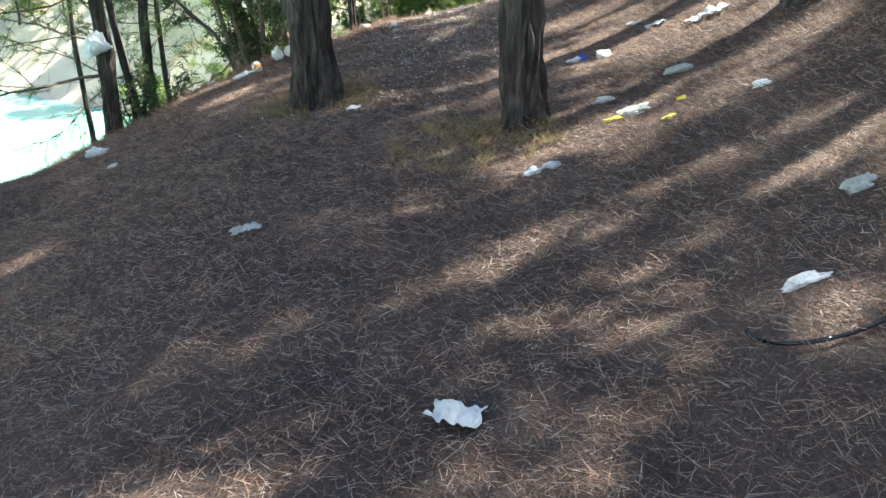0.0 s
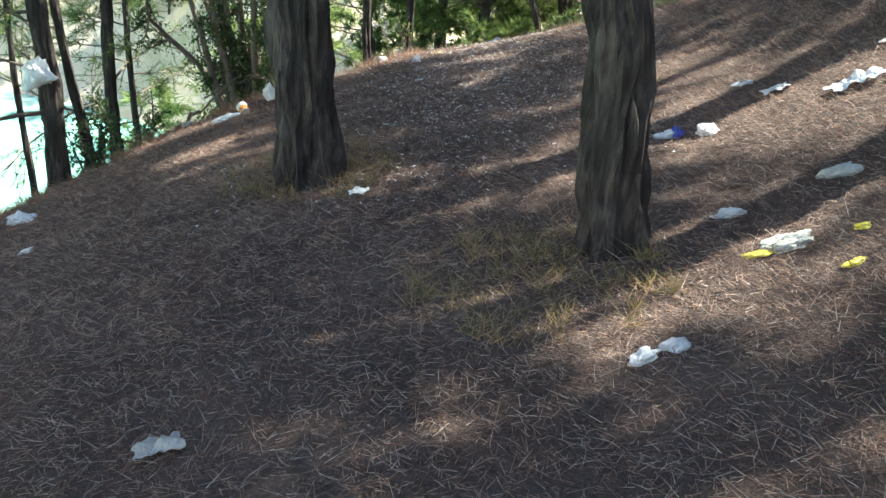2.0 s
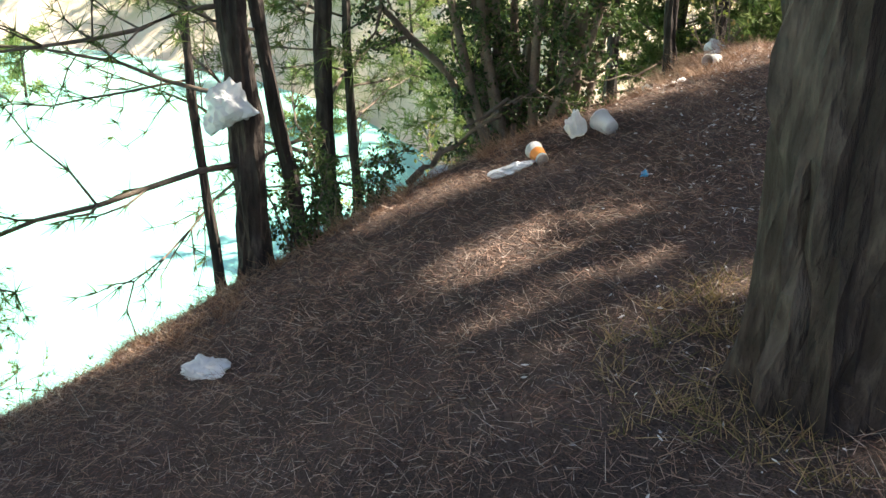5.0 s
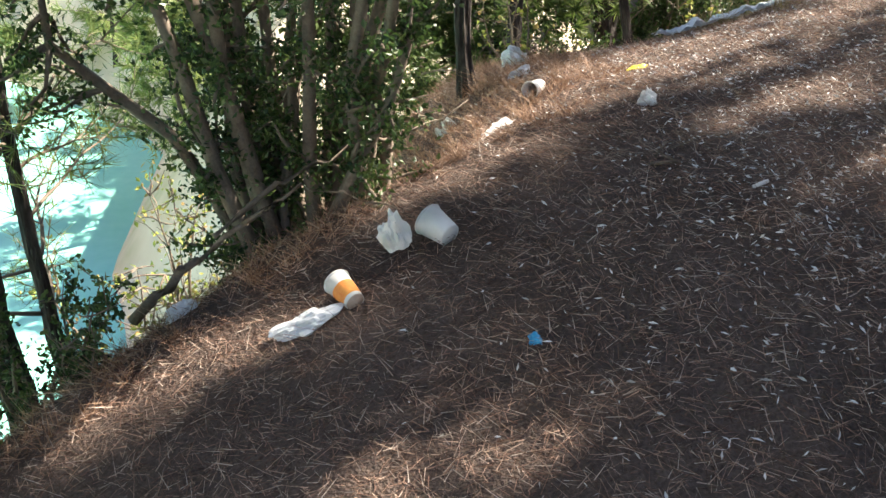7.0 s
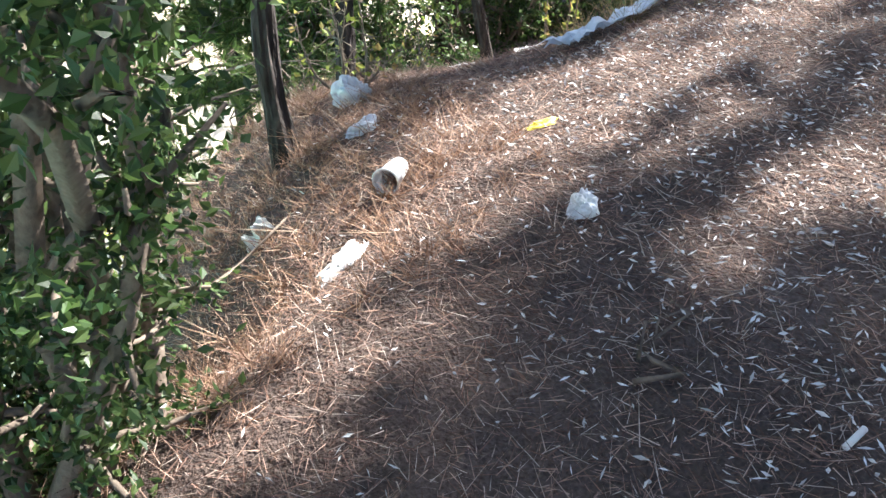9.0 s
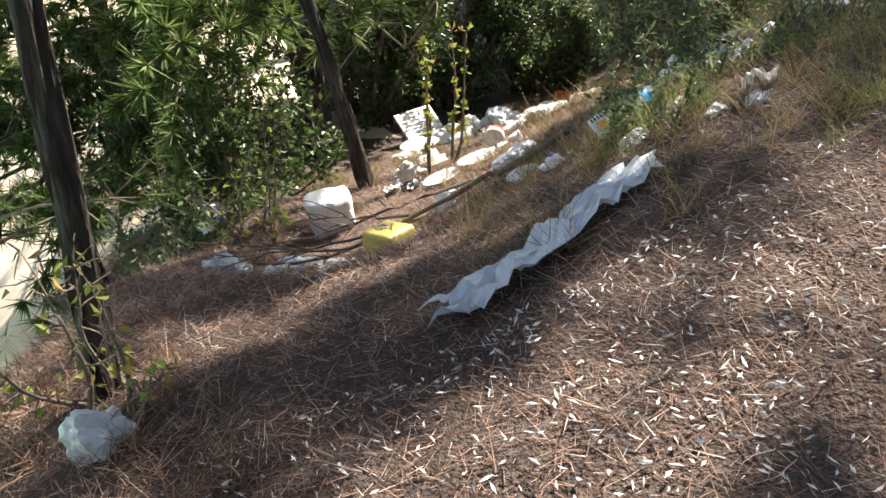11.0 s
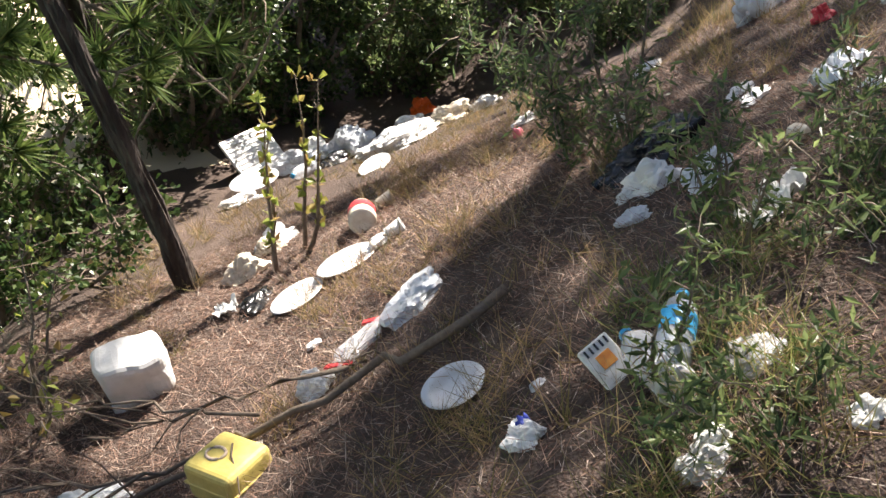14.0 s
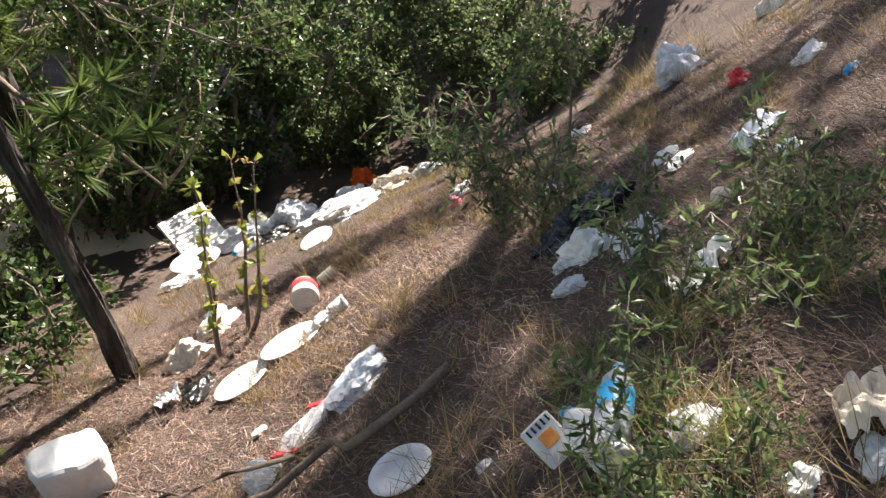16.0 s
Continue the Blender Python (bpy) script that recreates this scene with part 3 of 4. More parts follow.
# ---- litter along the first slope ----
sheet("paper_napkin", 0.03, 2.26, 0.17, 0.10, M_TISSUE, 1, "white paper napkin lying on pine needles", "napkin", -25, 0.03)
crumple("paper_napkin", 1.28, 2.70, (0.18, 0.05, 0.045), M_TISSUE, 2, "twisted white tissue on pine needles", "napkin", rz=12)
crumple("paper_napkin", 1.72, 3.3, (0.13, 0.08, 0.07), M_GREYRAG, 3, "greyish crumpled tissue on pine needles", "napkin")
arc = [(1.25 + 0.24 * math.cos(a), 2.46 + 0.13 * math.sin(a), ground_z(1.25 + 0.24 * math.cos(a), 2.46 + 0.13 * math.sin(a)) + 0.015) for a in np.linspace(-3.3, -0.1, 16)]
tagged(new("rubber_strip", tubes("rubber_strip", [(arc, [0.008] * 16)], M_BLACK, 8, 0.2)), "curved black strip lying in the needles", "strip", "dumped rubbish")
crumple("paper_napkin", 0.49, 4.43, (0.12, 0.07, 0.05), M_TISSUE, 4, "white crumpled tissue beside a bright patch", "napkin", rz=35)
crumple("paper_napkin", 0.61, 4.48, (0.09, 0.08, 0.05), M_TISSUE, 5, "white crumpled tissue beside a bright patch", "napkin")
sheet("paper_scrap", -0.68, 6.3, 0.11, 0.07, M_TISSUE, 6, "small pale scrap of paper on needles", "paper", 10, 0.02)
crumple("rag", 1.17, 5.1, (0.20, 0.10, 0.07), M_GREYRAG, 7, "crumpled grey-white cloth near yellow wrappers", "rag", rz=8)
crumple("rag", 1.06, 5.5, (0.13, 0.08, 0.06), M_TISSUE, 8, "white crumpled tissue with faint print", "napkin", rz=-15)
crumple("rag", 1.58, 5.65, (0.2, 0.1, 0.06), M_GREYRAG, 9, "greyish crumpled cloth on needles", "rag", rz=10)
crumple("wrapper", 1.04, 5.05, (0.12, 0.05, 0.035), M_BRIGHT_YELLOW, 10, "bright yellow wrapper on the needles", "wrapper", sub=3)
crumple("wrapper", 1.33, 4.85, (0.10, 0.04, 0.03), M_BRIGHT_YELLOW, 11, "bright yellow wrapper on the needles", "wrapper", sub=3, rz=25)
crumple("wrapper", 1.46, 5.12, (0.07, 0.04, 0.03), M_BRIGHT_YELLOW, 12, "small yellow wrapper on the needles", "wrapper", sub=3)
crumple("paper_napkin", 1.26, 6.68, (0.11, 0.13, 0.08), M_TISSUE, 13, "white crumpled tissue on the slope", "napkin")
crumple("wrapper", 1.06, 6.75, (0.13, 0.10, 0.05), M_WHITE, 14, "white and blue wrapper on the slope", "wrapper")
crumple("wrapper", 1.11, 6.72, (0.07, 0.05, 0.09), M_NAVY, 15, "dark blue crumpled wrapper", "wrapper", sub=3)
crumple("paper_napkin", 1.84, 4.85, (0.10, 0.07, 0.05), M_TISSUE, 16, "white crumpled tissue on the slope", "napkin")
sheet("paper_scrap", 1.72, 7.0, 0.16, 0.08, M_TISSUE, 17, "flat white paper scrap on the slope", "paper", 5, 0.02)
sheet("paper_scrap", 1.62, 7.3, 0.14, 0.07, M_TISSUE, 18, "flat white paper scrap on the slope", "paper", -8, 0.02)
sheet("plastic_film", 2.05, 6.7, 0.30, 0.12, M_SHEET, 19, "pale plastic film on sunlit needles", "film", 8, 0.03)
sheet("paper_scrap", 2.5, 7.15, 0.26, 0.12, M_TISSUE, 20, "flat white paper scrap on the slope", "paper", 8, 0.02)
sheet("paper_scrap", 2.75, 7.3, 0.14, 0.1, M_TISSUE, 21, "flat white paper scrap on the slope", "paper", 3, 0.02)
sheet("flat_stone", -1.05, 4.1, 0.15, 0.08, M_STONE, 22, "pale flat stone among needles", "stone", 12, 0.02, group="stones")
crumple("wrapper", -2.62, 6.42, (0.09, 0.06, 0.04), M_TISSUE, 24, "small white wrapper on the slope", "wrapper", sub=3)
crumple("plastic_bag", -3.12, 7.34, (0.22, 0.13, 0.12), M_WHITE, 25, "torn white plastic bag on dry grass", "plastic bag", rz=-20)
crumple("plastic_bag", -3.38, 8.36, (0.24, 0.14, 0.27), M_WHITE, 26, "torn white plastic bag caught on a pine trunk", "plastic bag", up=0.17 - ground_z(-3.38, 8.36), flat=0.9)

# ---- litter by the bush ----
cup(-1.60, 9.06, 0.058, 0.11, M_WHITE, "large white paper cup lying on needles", 215, 70)
cup(-1.93, 8.86, 0.045, 0.12, M_WHITE, "paper cup with orange print lying on needles", 205, 75, M_PRINT)
crumple("plastic_bag", -1.745, 9.07, (0.09, 0.09, 0.22), M_WHITE, 30, "whitish knotted plastic bag standing on needles", "plastic bag", up=0.02)
crumple("plastic_film", -2.06, 8.78, (0.2, 0.1, 0.07), M_SHEET, 31, "crumpled clear film beside a paper cup", "film", rz=15)
crumple("plastic_film", -2.52, 9.2, (0.16, 0.09, 0.06), M_SHEET, 32, "crumpled clear film on dry grass", "film")
bottle(-3.02, 9.2, 0.032, 0.16, M_FILM, "small clear plastic bottle on dry grass", 60)
crumple("plastic_bag", -1.17, 10.16, (0.20, 0.10, 0.07), M_WHITE, 33, "stretched white plastic bag on dry grass", "plastic bag", rz=40)
sheet("paper_scrap", -1.34, 10.72, 0.11, 0.07, M_TISSUE, 34, "small white paper scrap at the bank's edge", "paper", 20)
crumple("plastic_bag", -0.56, 9.92, (0.08, 0.08, 0.12), M_WHITE, 35, "knotted white plastic bag standing on needles", "plastic bag")
cup(-0.93, 10.47, 0.042, 0.13, M_WHITE, "white paper cup with red print on dry grass", -35, 80, M_TISSUE)
crumple("wrapper", -0.40, 10.51, (0.10, 0.035, 0.03), M_BRIGHT_YELLOW, 36, "yellow wrapper on bare needles", "wrapper", sub=3)
crumple("plastic_bag", -0.79, 11.5, (0.15, 0.13, 0.18), M_SHEET, 37, "bluish white plastic bag below a pine", "plastic bag")
crumple("plastic_bag", -0.88, 11.02, (0.12, 0.09, 0.07), M_SHEET, 38, "small bluish plastic bag on dry grass", "plastic bag")
crumple("wrapper", -1.41, 8.40, (0.035, 0.05, 0.03), M_BLUE, 39, "small pale blue plastic scrap on needles", "wrapper", sub=3)
crumple("stone", -2.2, 10.65, (0.12, 0.08, 0.07), M_STONE, 40, "pale stone at the bank's edge", "stone", rough=0.25, group="stones")
tagged(new("cigarette_end", tubes("cigarette_end", [([(-0.52, 8.97, ground_z(-0.52, 8.97) + 0.02), (-0.46, 8.99, ground_z(-0.46, 8.99) + 0.022)], [0.007, 0.007])], M_TISSUE, 10)), "white paper stub lying on needles", "stub", "dumped rubbish")
sheet("plastic_film", 0.45, 11.43, 0.85, 0.14, M_SHEET, 41, "long strip of milky plastic film across the path", "film", 14, 0.05, 0.04)
rs = np.random.default_rng(77)


def lying(x0, y0, x1, y1, r, up=0.03, sag=0.03, steps=12):
    pts = []
    for k in range(steps + 1):
        t = k / steps
        x = x0 + (x1 - x0) * t + 0.03 * rs.normal() * (0 < k < steps)
        y = y0 + (y1 - y0) * t + 0.03 * rs.normal() * (0 < k < steps)
        pts.append((x, y, ground_z(x, y) + up + sag * math.sin(3.1 * t)))
    return pts, [r * (1 - 0.06 * k) for k in range(steps + 1)]


stick("fallen_twig", [lying(-0.77, 9.29, -0.5, 9.5, 0.007, 0.012, 0.01)], "dark crooked twig on the needles")
stick("fallen_branch", [lying(-2.4, 9.35, -1.3, 10.3, 0.012, 0.22, 0.12), lying(-2.3, 9.4, -1.75, 9.0, 0.008, 0.2, 0.06)], "bare grey branch lying below the bush")
stick("fallen_branch", [lying(-2.75, 9.4, -2.2, 9.45, 0.024, 0.2, 0.0)], "short broken branch above the lake")

# ---- the dump ----
can = empty("jerrycan", on_ground(0.72, 13.16, 0.06, 22, 4, 20), "dirty yellow plastic canister lying on its side", "canister")
part("body", rounded_box("body", (0.195, 0.215, 0.14), 0.032, M_YELLOW, 5), can)
ring = [(0.028 * math.cos(a) - 0.01, 0.036 * math.sin(a) + 0.03, 0.071) for a in np.linspace(0, 6.283, 17)]
part("base_hollow", tubes("base_hollow", [(ring, [0.006] * 17)], M_CARD, 6), can, "dirty moulded ring in the base")
part("seam", rounded_box("seam", (0.201, 0.221, 0.008), 0.003, M_YELLOW, 1), can)
part("handle", tubes("handle", [([(0.05, 0.095, -0.03), (0.05, 0.125, -0.03), (0.0, 0.13, -0.03), (-0.04, 0.095, -0.03)], [0.012] * 4)], M_YELLOW, 8), can)
foam = new("foam_block", rounded_box("foam_block", (0.27, 0.19, 0.31), 0.05, M_WHITE, 5, 0.018, 4))
foam.matrix_basis = on_ground(0.765, 14.14, 0.10, 20, 4, -14)
tagged(foam, "white foam block behind bare branches", "foam block", "dumped rubbish")
plate(1.2, 12.67, 0.094, "white plate with raised rim on bare soil", (1.14, 0.86), 12, 0, 0, 0.035)
plate(1.52, 14.1, 0.115, "white oval plate on sunlit needles", (1.3, 0.75), 15)
plate(1.81, 14.13, 0.12, "white oval plate on sunlit needles", (1.4, 0.75), 5)
plate(3.3, 16.0, 0.14, "white oval plate on bare soil", (1.3, 0.75), 30)
plate(2.85, 17.1, 0.24, "translucent oval lid beside a foam tray", (1.2, 0.75), 35, 0, 10, 0.06, M_FILM)
tray = empty("foam_tray", on_ground(3.12, 17.6, 0.18, 55, 0, 25), "pale ribbed foam tray leaning in shade", "tray")
part("panel", rounded_box("panel", (0.62, 0.42, 0.025), 0.01, M_WHITE, 2), tray)
for k in range(9):
    rib = part("rib", rounded_box("rib", (0.56, 0.016, 0.012), 0.004, M_WHITE, 1), tray)
    rib.location = (0, -0.18 + 0.045 * k, 0.016)
crumple("paper_napkin", 1.10, 13.27, (0.15, 0.12, 0.11), M_TISSUE, 50, "white crumpled tissue below a bare branch", "napkin")
sheet("paper_scrap", 0.80, 13.2, 0.15, 0.05, M_GREYRAG, 51, "torn pale paper strip on needles", "paper", 45, 0.03)
crumple("plastic_bag", 0.33, 13.5, (0.32, 0.22, 0.15), M_SHEET, 52, "greyish clear plastic bag on the slope", "plastic bag")
crumple("plastic_bag", -0.03, 13.5, (0.24, 0.2, 0.13), M_SHEET, 53, "greyish clear plastic bag on the slope", "plastic bag")
cup(0.1, 13.02, 0.036, 0.085, M_CREAM, "beige paper cup lying on dry grass", 60, 85, None)
crumple("wrapper", 0.04, 13.1, (0.08, 0.06, 0.04), M_BRIGHT_YELLOW, 54, "golden yellow wrapper on dry grass", "wrapper", sub=3)
sheet("plastic_bag", 0.82, 11.57, 0.17, 0.09, M_WHITE, 55, "white plastic bag in the dry grass", "plastic bag", -30, 0.02, 0.015)
crumple("plastic_bag", 0.22, 12.55, (0.14, 0.1, 0.07), M_FILM, 56, "clear plastic scrap in the grass", "film")
bag = crumple("snack_bag", 1.33, 13.33, (0.26, 0.17, 0.06), M_FILM, 57, "clear food bag with red ends", "plastic bag", rz=20)
for sx in (-0.125, 0.125):
    e = part("red_end", rounded_box("red_end", (0.03, 0.15, 0.012), 0.005, M_RED, 1), bag, "red printed end")
    e.location = (sx, 0, 0.015)
crumple("plastic_film", 1.56, 13.3, (0.30, 0.18, 0.13), M_SHEET, 58, "crumpled clear film on needles", "film", rz=30)
crumple("paper_scrap", 1.30, 13.6, (0.06, 0.05, 0.04), M_TISSUE, 59, "small white scrap on needles", "paper", sub=3)
crumple("plastic_bag", 1.60, 14.8, (0.22, 0.2, 0.2), M_CREAM, 60, "cream plastic packet in the sun", "plastic bag")
crumple("black_wrapper", 1.42, 14.33, (0.3, 0.13, 0.07), M_BLACK, 61, "torn black plastic wrapper in needles", "wrapper", rz=40)
sheet("paper_scrap", 1.30, 14.4, 0.12, 0.1, M_TISSUE, 62, "white paper scrap beside black wrapper", "paper", 60)
crumple("plastic_bag", 1.97, 15.1, (0.28, 0.17, 0.16), M_WHITE, 63, "white plastic bags in the sun", "plastic bag", rz=30)
crumple("plastic_bag", 1.86, 14.98, (0.16, 0.16, 0.14), M_CREAM, 64, "pinkish clear bag in the sun", "plastic bag")
bottle(2.18, 14.55, 0.075, 0.3, M_CREAM, "large cloudy plastic bottle in the sun", 150, 88, M_CREAM, M_RED)
cup(2.42, 14.68, 0.038, 0.1, M_CREAM, "cream plastic cup lying on needles", 70, 85)
cup(2.07, 14.12, 0.036, 0.09, M_WHITE, "white plastic cup lying on needles", 60, 85)
crumple("plastic_bag", 1.98, 14.13, (0.17, 0.1, 0.08), M_WHITE, 65, "white crumpled bag beside a cup", "plastic bag")
crumple("plastic_bag", 4.05, 16.7, (0.95, 0.5, 0.26), M_WHITE, 66, "heap of white plastic bags in the sun", "plastic bag", rz=20, sub=5)
crumple("plastic_bag", 3.85, 17.15, (0.42, 0.36, 0.36), M_SHEET, 67, "clear plastic bag behind the white heap", "plastic bag")
crumple("plastic_bag", 4.75, 16.85, (0.42, 0.3, 0.24), M_CREAM, 68, "cream plastic bags on the rubbish heap", "plastic bag")
crumple("plastic_bag", 4.55, 17.1, (0.3, 0.2, 0.25), M_WHITE, 69, "white plastic bag on the rubbish heap", "plastic bag")
crumple("plastic_bag", 5.05, 16.7, (0.3, 0.2, 0.16), M_TISSUE, 70, "white crumpled paper on the heap", "paper")
crumple("orange_bag", 5.05, 17.6, (0.26, 0.2, 0.26), M_ORANGE, 71, "bright orange plastic bag at the bushes", "plastic bag")
bottle(3.2, 16.9, 0.06, 0.34, M_FILM, "clear plastic bottle with blue cap in shade", -60, 88, M_BLUE)
crumple("plastic_bag", 3.35, 17.25, (0.4, 0.3, 0.25), M_SHEET, 72, "pale plastic bags in the shade", "plastic bag")
crumple("plastic_bag", 3.62, 17.35, (0.26, 0.2, 0.28), M_TISSUE, 73, "standing white paper bag in the shade", "plastic bag")
crumple("black_bag", 3.6, 17.0, (0.4, 0.2, 0.14), M_BLACK, 74, "black plastic sack in the shade", "plastic bag", rz=20)
crumple("plastic_bag", 2.55, 16.75, (0.3, 0.14, 0.12), M_WHITE, 75, "white plastic bag in the shade", "plastic bag")
ballob = crumple("plastic_ball", 0.45, 16.2, (0.3, 0.3, 0.3), M_SHEET, 76, "round pale inflated bag among bushes", "plastic bag", rough=0.05, up=0.2, flat=1)
crumple("black_bag", 2.47, 13.05, (0.42, 0.24, 0.2), M_BLACK, 77, "shiny black plastic sack under a shrub", "plastic bag", rz=-15, sub=5)
crumple("plastic_bag", 2.2, 12.84, (0.22, 0.13, 0.16), M_WHITE, 78, "white plastic bag before the black sack", "plastic bag", rz=-30)
crumple("plastic_bag", 2.24, 12.66, (0.2, 0.13, 0.14), M_SHEET, 79, "white and grey plastic bag on the grass", "plastic bag")
sheet("paper_sheet", 1.95, 12.3, 0.24, 0.10, M_TISSUE, 80, "torn white paper under a shrub", "paper", 10, 0.07)
crumple("paper_napkin", 2.14, 12.88, (0.12, 0.07, 0.05), M_TISSUE, 81, "white tissue under a shrub", "napkin")
crumple("wrapper", 1.98, 12.74, (0.12, 0.1, 0.06), M_SHEET, 82, "pale wrapper in the grass", "wrapper")
crumple("paper_napkin", 3.55, 14.75, (0.17, 0.12, 0.08), M_TISSUE, 83, "white tissue on sunlit needles", "napkin")
crumple("pink_pot", 3.25, 14.5, (0.07, 0.06, 0.1), M_PINK, 84, "pink plastic pot on needles", "pot", rough=0.15)
crumple("paper_napkin", 3.05, 13.65, (0.14, 0.09, 0.09), M_WHITE, 85, "white wrapper beside a shrub", "wrapper", rz=40)
crumple("plastic_bag", 3.95, 14.2, (0.2, 0.12, 0.08), M_WHITE, 86, "white and bluish bags on the slope", "plastic bag")
crumple("paper_napkin", 3.05, 13.08, (0.15, 0.1, 0.06), M_TISSUE, 87, "white tissue on dry grass", "napkin")
crumple("paper_napkin", 2.93, 12.95, (0.14, 0.08, 0.05), M_WHITE, 88, "white wrapper on dry grass", "wrapper")
sheet("plastic_bag", 2.94, 12.68, 0.30, 0.13, M_SHEET, 89, "pale plastic film on dry grass", "film", 15, 0.06)
crumple("plastic_bag", 2.84, 12.5, (0.1, 0.08, 0.05), M_WHITE, 90, "white scrap on dry grass", "wrapper")
crumple("plastic_cup", 2.5, 12.54, (0.08, 0.08, 0.08), M_CREAM, 91, "round pale plastic pot on needles", "pot", rough=0.08)
crumple("red_wrapper", 3.8, 13.2, (0.12, 0.08, 0.1), M_RED, 92, "red and white packet on the slope", "wrapper")
jug = crumple("plastic_jug", 4.4, 13.85, (0.36, 0.22, 0.32), M_SHEET, 93, "translucent plastic bag with a handle hole", "plastic bag")
crumple("plastic_bag", 5.3, 13.8, (0.3, 0.2, 0.16), M_WHITE, 94, "white plastic bags near the bushes", "plastic bag")
crumple("plastic_bag", 3.81, 12.9, (0.18, 0.12, 0.08), M_TISSUE, 95, "white tissue high on the slope", "napkin")
crumple("blue_wrapper", 3.44, 12.58, (0.1, 0.05, 0.03), M_BLUE, 96, "pale blue wrapper on needles", "wrapper", sub=3)
sheet("paper_sheet", 1.45, 11.68, 0.15, 0.10, M_CREAM, 98, "crumpled cream paper on dry grass", "paper", 40, 0.06)
crumple("paper_sheet", 1.38, 11.62, (0.1, 0.07, 0.06), M_TISSUE, 99, "white crumpled paper on dry grass", "paper")
crumple("paper_napkin", 1.28, 11.7, (0.07, 0.06, 0.05), M_TISSUE, 100, "white crumpled tissue on dry grass", "napkin")
bottle(1.22, 12.1, 0.045, 0.27, M_FILM, "clear ribbed plastic bottle under a shrub", 155, 86, M_BLUE, None, 0.03)
bottle(1.32, 12.12, 0.042, 0.25, M_FILM, "clear bottle with bright blue label", 120, 86, M_BLUE, M_BLUE, 0.05)
carton = empty("carton", on_ground(1.24, 12.22, 0.05, 60, 0, -10), "white carton with orange print and rounded marks", "carton")
part("face", rounded_box("face", (0.085, 0.11, 0.02), 0.004, M_TISSUE, 1), carton)
p = part("print", rounded_box("print", (0.04, 0.035, 0.002), 0.0008, M_PRINT, 1), carton, "orange printed patch")
p.location = (0, 0.005, 0.0115)
for k in range(5):
    b = part("mark", rounded_box("mark", (0.006, 0.018, 0.002), 0.0008, M_BLACK, 1), carton, "dark printed bar")
    b.location = (-0.03 + 0.015 * k, 0.04, 0.0115)
crumple("plastic_film", 1.36, 11.96, (0.15, 0.1, 0.06), M_FILM, 101, "crumpled clear film under a shrub", "film")
crumple("plastic_film", 1.07, 11.86, (0.1, 0.09, 0.06), M_FILM, 102, "crumpled clear film under a shrub", "film")
crumple("paper_sheet", 1.13, 11.88, (0.08, 0.06, 0.06), M_TISSUE, 103, "white crumpled paper under a shrub", "paper")
crumple("wrapper", 1.03, 12.25, (0.08, 0.10, 0.08), M_WHITE, 104, "white and violet torn wrapper on soil", "wrapper", rz=20)
crumple("wrapper", 1.05, 12.26, (0.04, 0.05, 0.1), M_NAVY, 105, "violet printed scrap on soil", "wrapper", sub=3)
crumple("wrapper", 1.22, 12.39, (0.045, 0.03, 0.03), M_SHEET, 106, "small pale scrap on soil", "wrapper", sub=3)
runs = [lying(1.55, 12.85, 0.05, 13.55, 0.018, 0.05, 0.05), lying(1.2, 13.1, 0.3, 14.0, 0.010, 0.08, 0.1), lying(0.95, 13.2, -0.1, 13.5, 0.009, 0.06, 0.1),
        lying(0.9, 13.3, 0.35, 14.3, 0.008, 0.1, 0.12), lying(0.6, 13.4, -0.3, 13.8, 0.008, 0.08, 0.08)]
for k in range(34):
    a, b = runs[k % 5], rs.integers(3, 12)
    p0 = Vector(a[0][b])
    tw = wander(p0, Vector((-0.8 + 0.4 * rs.normal(), 0.6 * rs.normal() + 0.3, 0.25 + 0.3 * rs.normal())), rs.uniform(0.15, 0.5), 5, 0.2, rs, 0.03)
    runs.append((tw, [0.004, 0.0035, 0.003, 0.0025, 0.002, 0.0012]))
stick("fallen_branch", runs, "long bare dead branch with many twigs")


# ---- ground cover ----
rg = np.random.default_rng(11)


def cover(n, x0, x1, y0, y1):
    x, y = rg.uniform(x0, x1, n), rg.uniform(y0, y1, n)
    keep = x > crest_x(y) - 0.9
    return x[keep], y[keep]


def place(x, y):
    b = np.array([bumps(p, q) for p, q in zip(x.tolist(), y.tolist())])
    return np.stack([x, y, ground_np(x, y) + b], 1)


def needles(name, n, x0, x1, y0, y1, short, long, width, lift, label):
    x, y = cover(n, x0, x1, y0, y1)
    b = place(x, y)
    patch = np.array([noise.noise((p * 1.4, q * 1.4, 7)) + 0.7 * noise.noise((p * 4.5, q * 4.5, 2)) for p, q in zip(x.tolist(), y.tolist())])
    a = rg.uniform(0, 6.283, len(b))
    ln = rg.uniform(short, long, len(b))
    rise = np.clip(rg.normal(lift + 0.5 * np.clip(patch, 0, 1), 0.22, len(b)), 0.02, 1.0)
    tip = b + np.stack([np.cos(a) * ln, np.sin(a) * ln, rise * ln + 0.01], 1)
    b[:, 2] += 0.004 + 0.02 * np.clip(patch, 0, 1) * rg.random(len(b))
    tagged(new(name, blades(name, b, tip, rg.uniform(0.6, 1.2, len(b)) * width, M_NEEDLE, rg)), label, "needles", kind="stuff")


needles("needle_litter", 600000, -5.4, 4.6, 0.8, 15.5, 0.025, 0.08, 0.0027, 0.12, "fallen brown pine needles covering the slope")
needles("needle_litter", 70000, -5.0, 3.6, 1.5, 15.0, 0.06, 0.12, 0.0029, 0.22, "long loose pine needles heaped in tussocks")


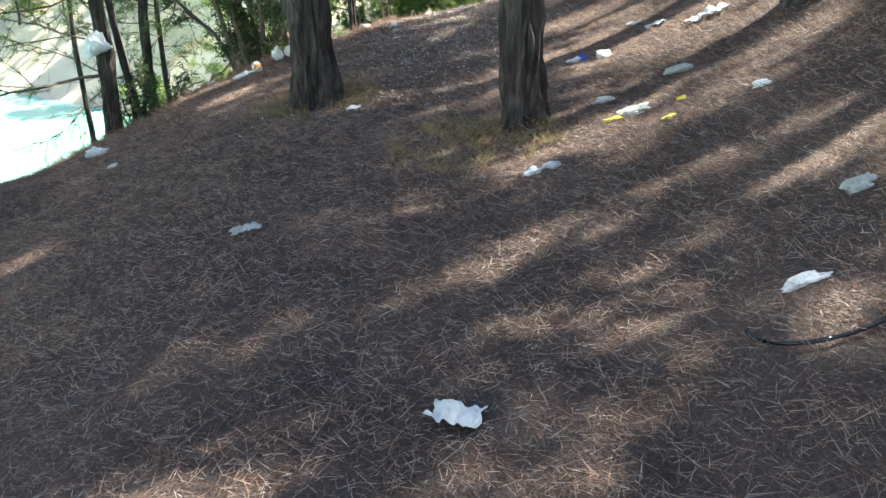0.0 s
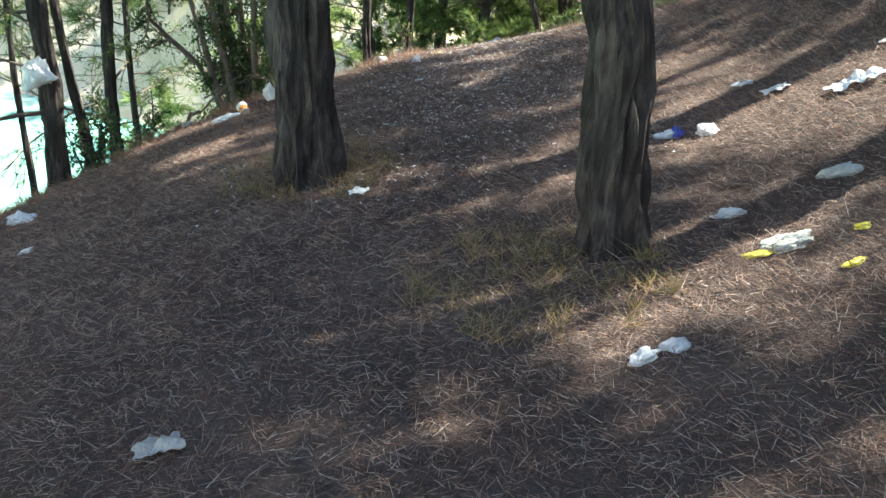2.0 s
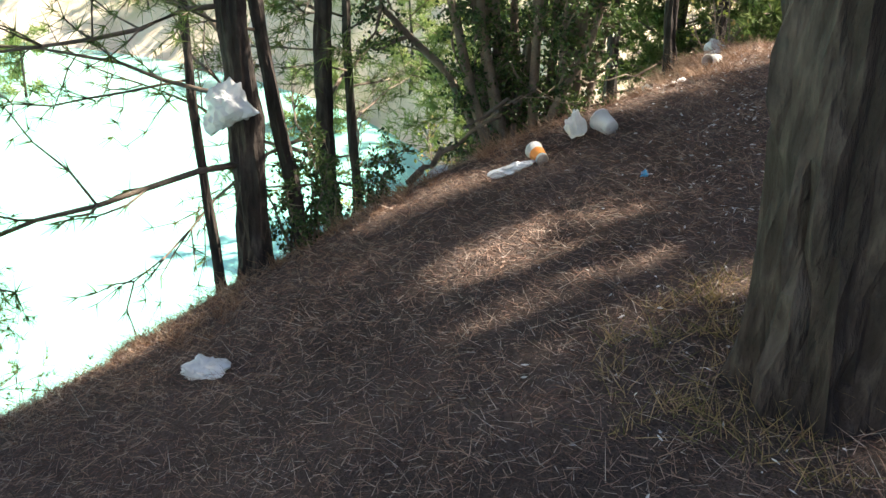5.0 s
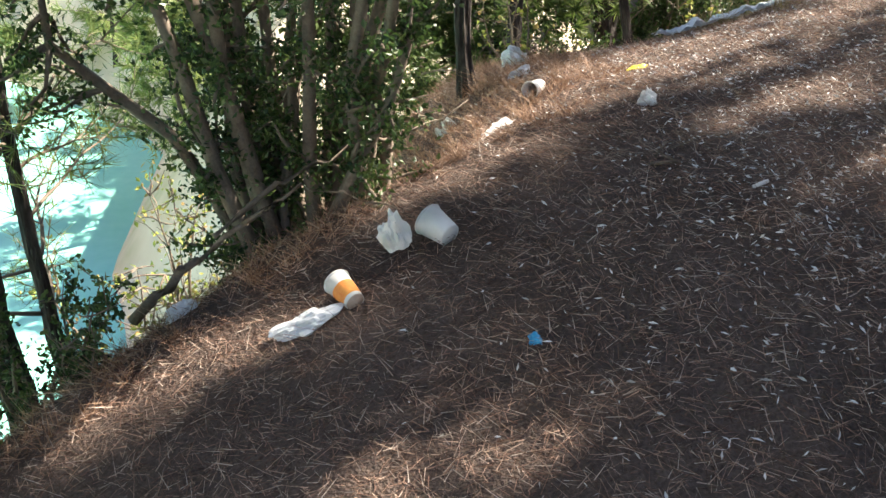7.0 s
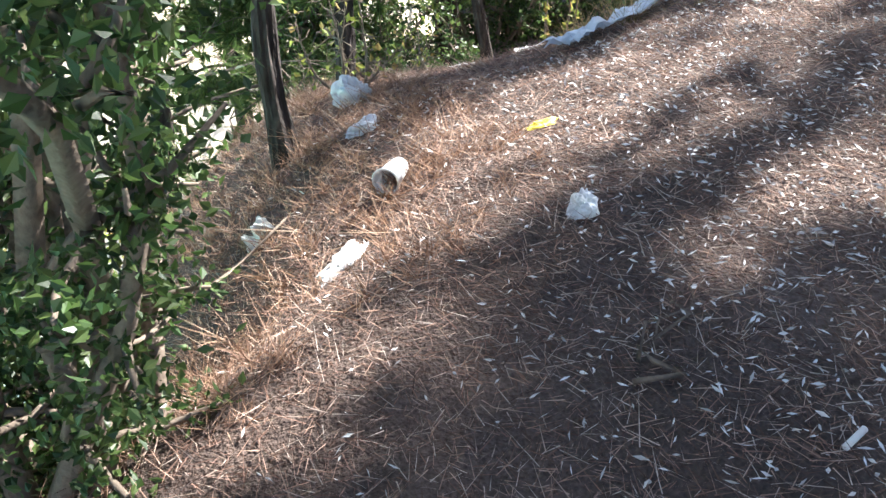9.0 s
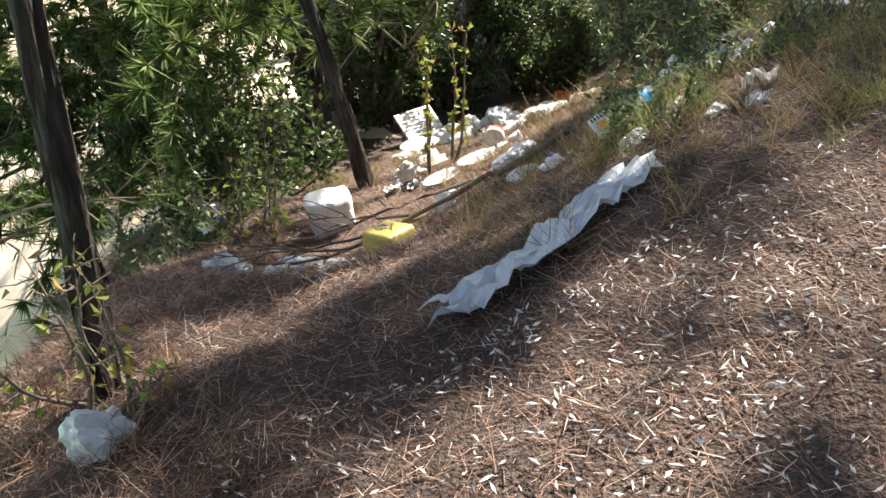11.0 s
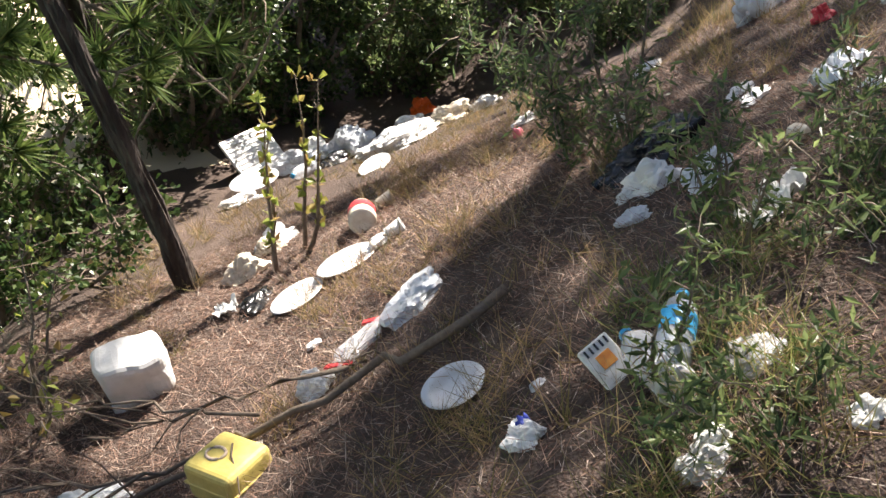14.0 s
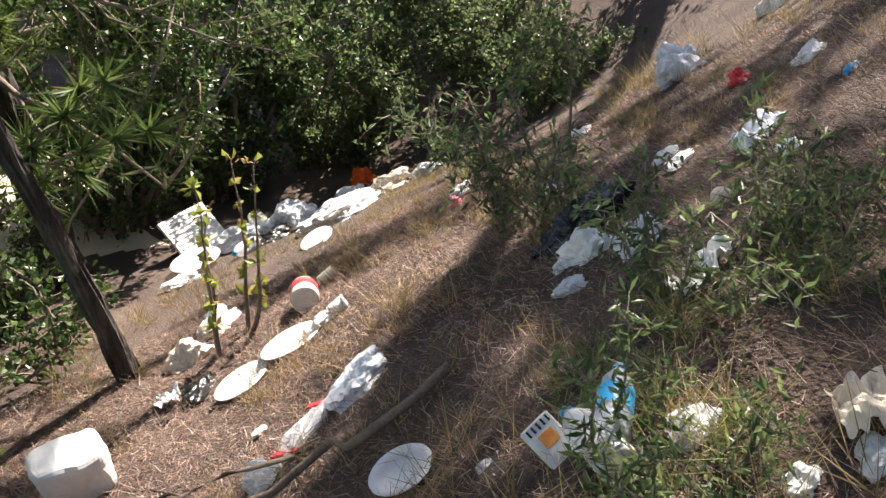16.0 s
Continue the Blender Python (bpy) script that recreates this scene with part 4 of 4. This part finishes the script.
def tuft_field(name, n, x0, x1, y0, y1, per, height, spread, label, test, mat=M_GRASS):
    x, y = cover(n, x0, x1, y0, y1)
    keep = np.array([test(p, q) for p, q in zip(x.tolist(), y.tolist())])
    c = place(x[keep], y[keep])
    c = np.repeat(c, per, 0)
    base = c + rg.normal(size=c.shape) * (0.02, 0.02, 0)
    h = height * rg.uniform(0.4, 1.2, len(c))
    d = rg.normal(size=c.shape) * (spread, spread, 0) + (0, 0, 1)
    tagged(new(name, blades(name, base, base + d * h[:, None], np.full(len(c), 0.0034), mat, rg)), label, "grass", kind="stuff")


tuft_field("dry_grass", 5200, -6.2, -0.5, 4.6, 12.5, 18, 0.085, 1.0, "dry reddish grass along the bank's edge", lambda p, q: p < float(crest_x(q)) + 0.55 + 0.7 * noise.noise((p * 1.7, q * 1.7, 1)), M_STRAW)
tuft_field("dry_grass", 1500, -2.2, 1.4, 4.2, 7.6, 14, 0.09, 0.8, "dry greenish grass round the pine trunks",
           lambda p, q: min((p + 1.04) ** 2 + (q - 6.8) ** 2, (p - 0.2) ** 2 + (q - 5.1) ** 2) < 0.3)
tuft_field("dry_grass", 1700, -0.4, 5.5, 11.2, 16.5, 14, 0.16, 0.7, "dry grass among the dumped rubbish", lambda p, q: noise.noise((p * 1.2, q * 1.2, 4)) > -0.02 and p > 0.2 + 0.2 * (q - 11))

tuft_field("green_grass", 420, 0.75, 2.1, 11.15, 12.4, 10, 0.14, 0.8, "green and straw-coloured grass beside the bottles", lambda p, q: noise.noise((p * 2.2, q * 2.2, 9)) > -0.05 and p > 0.95 + 0.5 * max(0.0, q - 11.9), M_GREENGRASS)

x, y = cover(20000, -2.0, 1.8, 6.0, 11.2)
dens = np.exp(-((x + 0.12 - 0.12 * (y - 8)) / 0.85) ** 2) * np.clip((y - 6) / 3, 0.15, 1)
keep = rg.random(len(x)) < dens
b = place(x[keep], y[keep]) + (0, 0, 0.016)
d = rg.normal(size=b.shape) * (1, 1, 0.25)
tagged(new("shell_scatter", leaf_mesh("shell_scatter", b, d, rg.uniform(0.01, 0.036, len(b)), rg.uniform(0.004, 0.010, len(b)), M_CHIP, rg)), "pale seed husks scattered over the needles", "husks", kind="stuff")
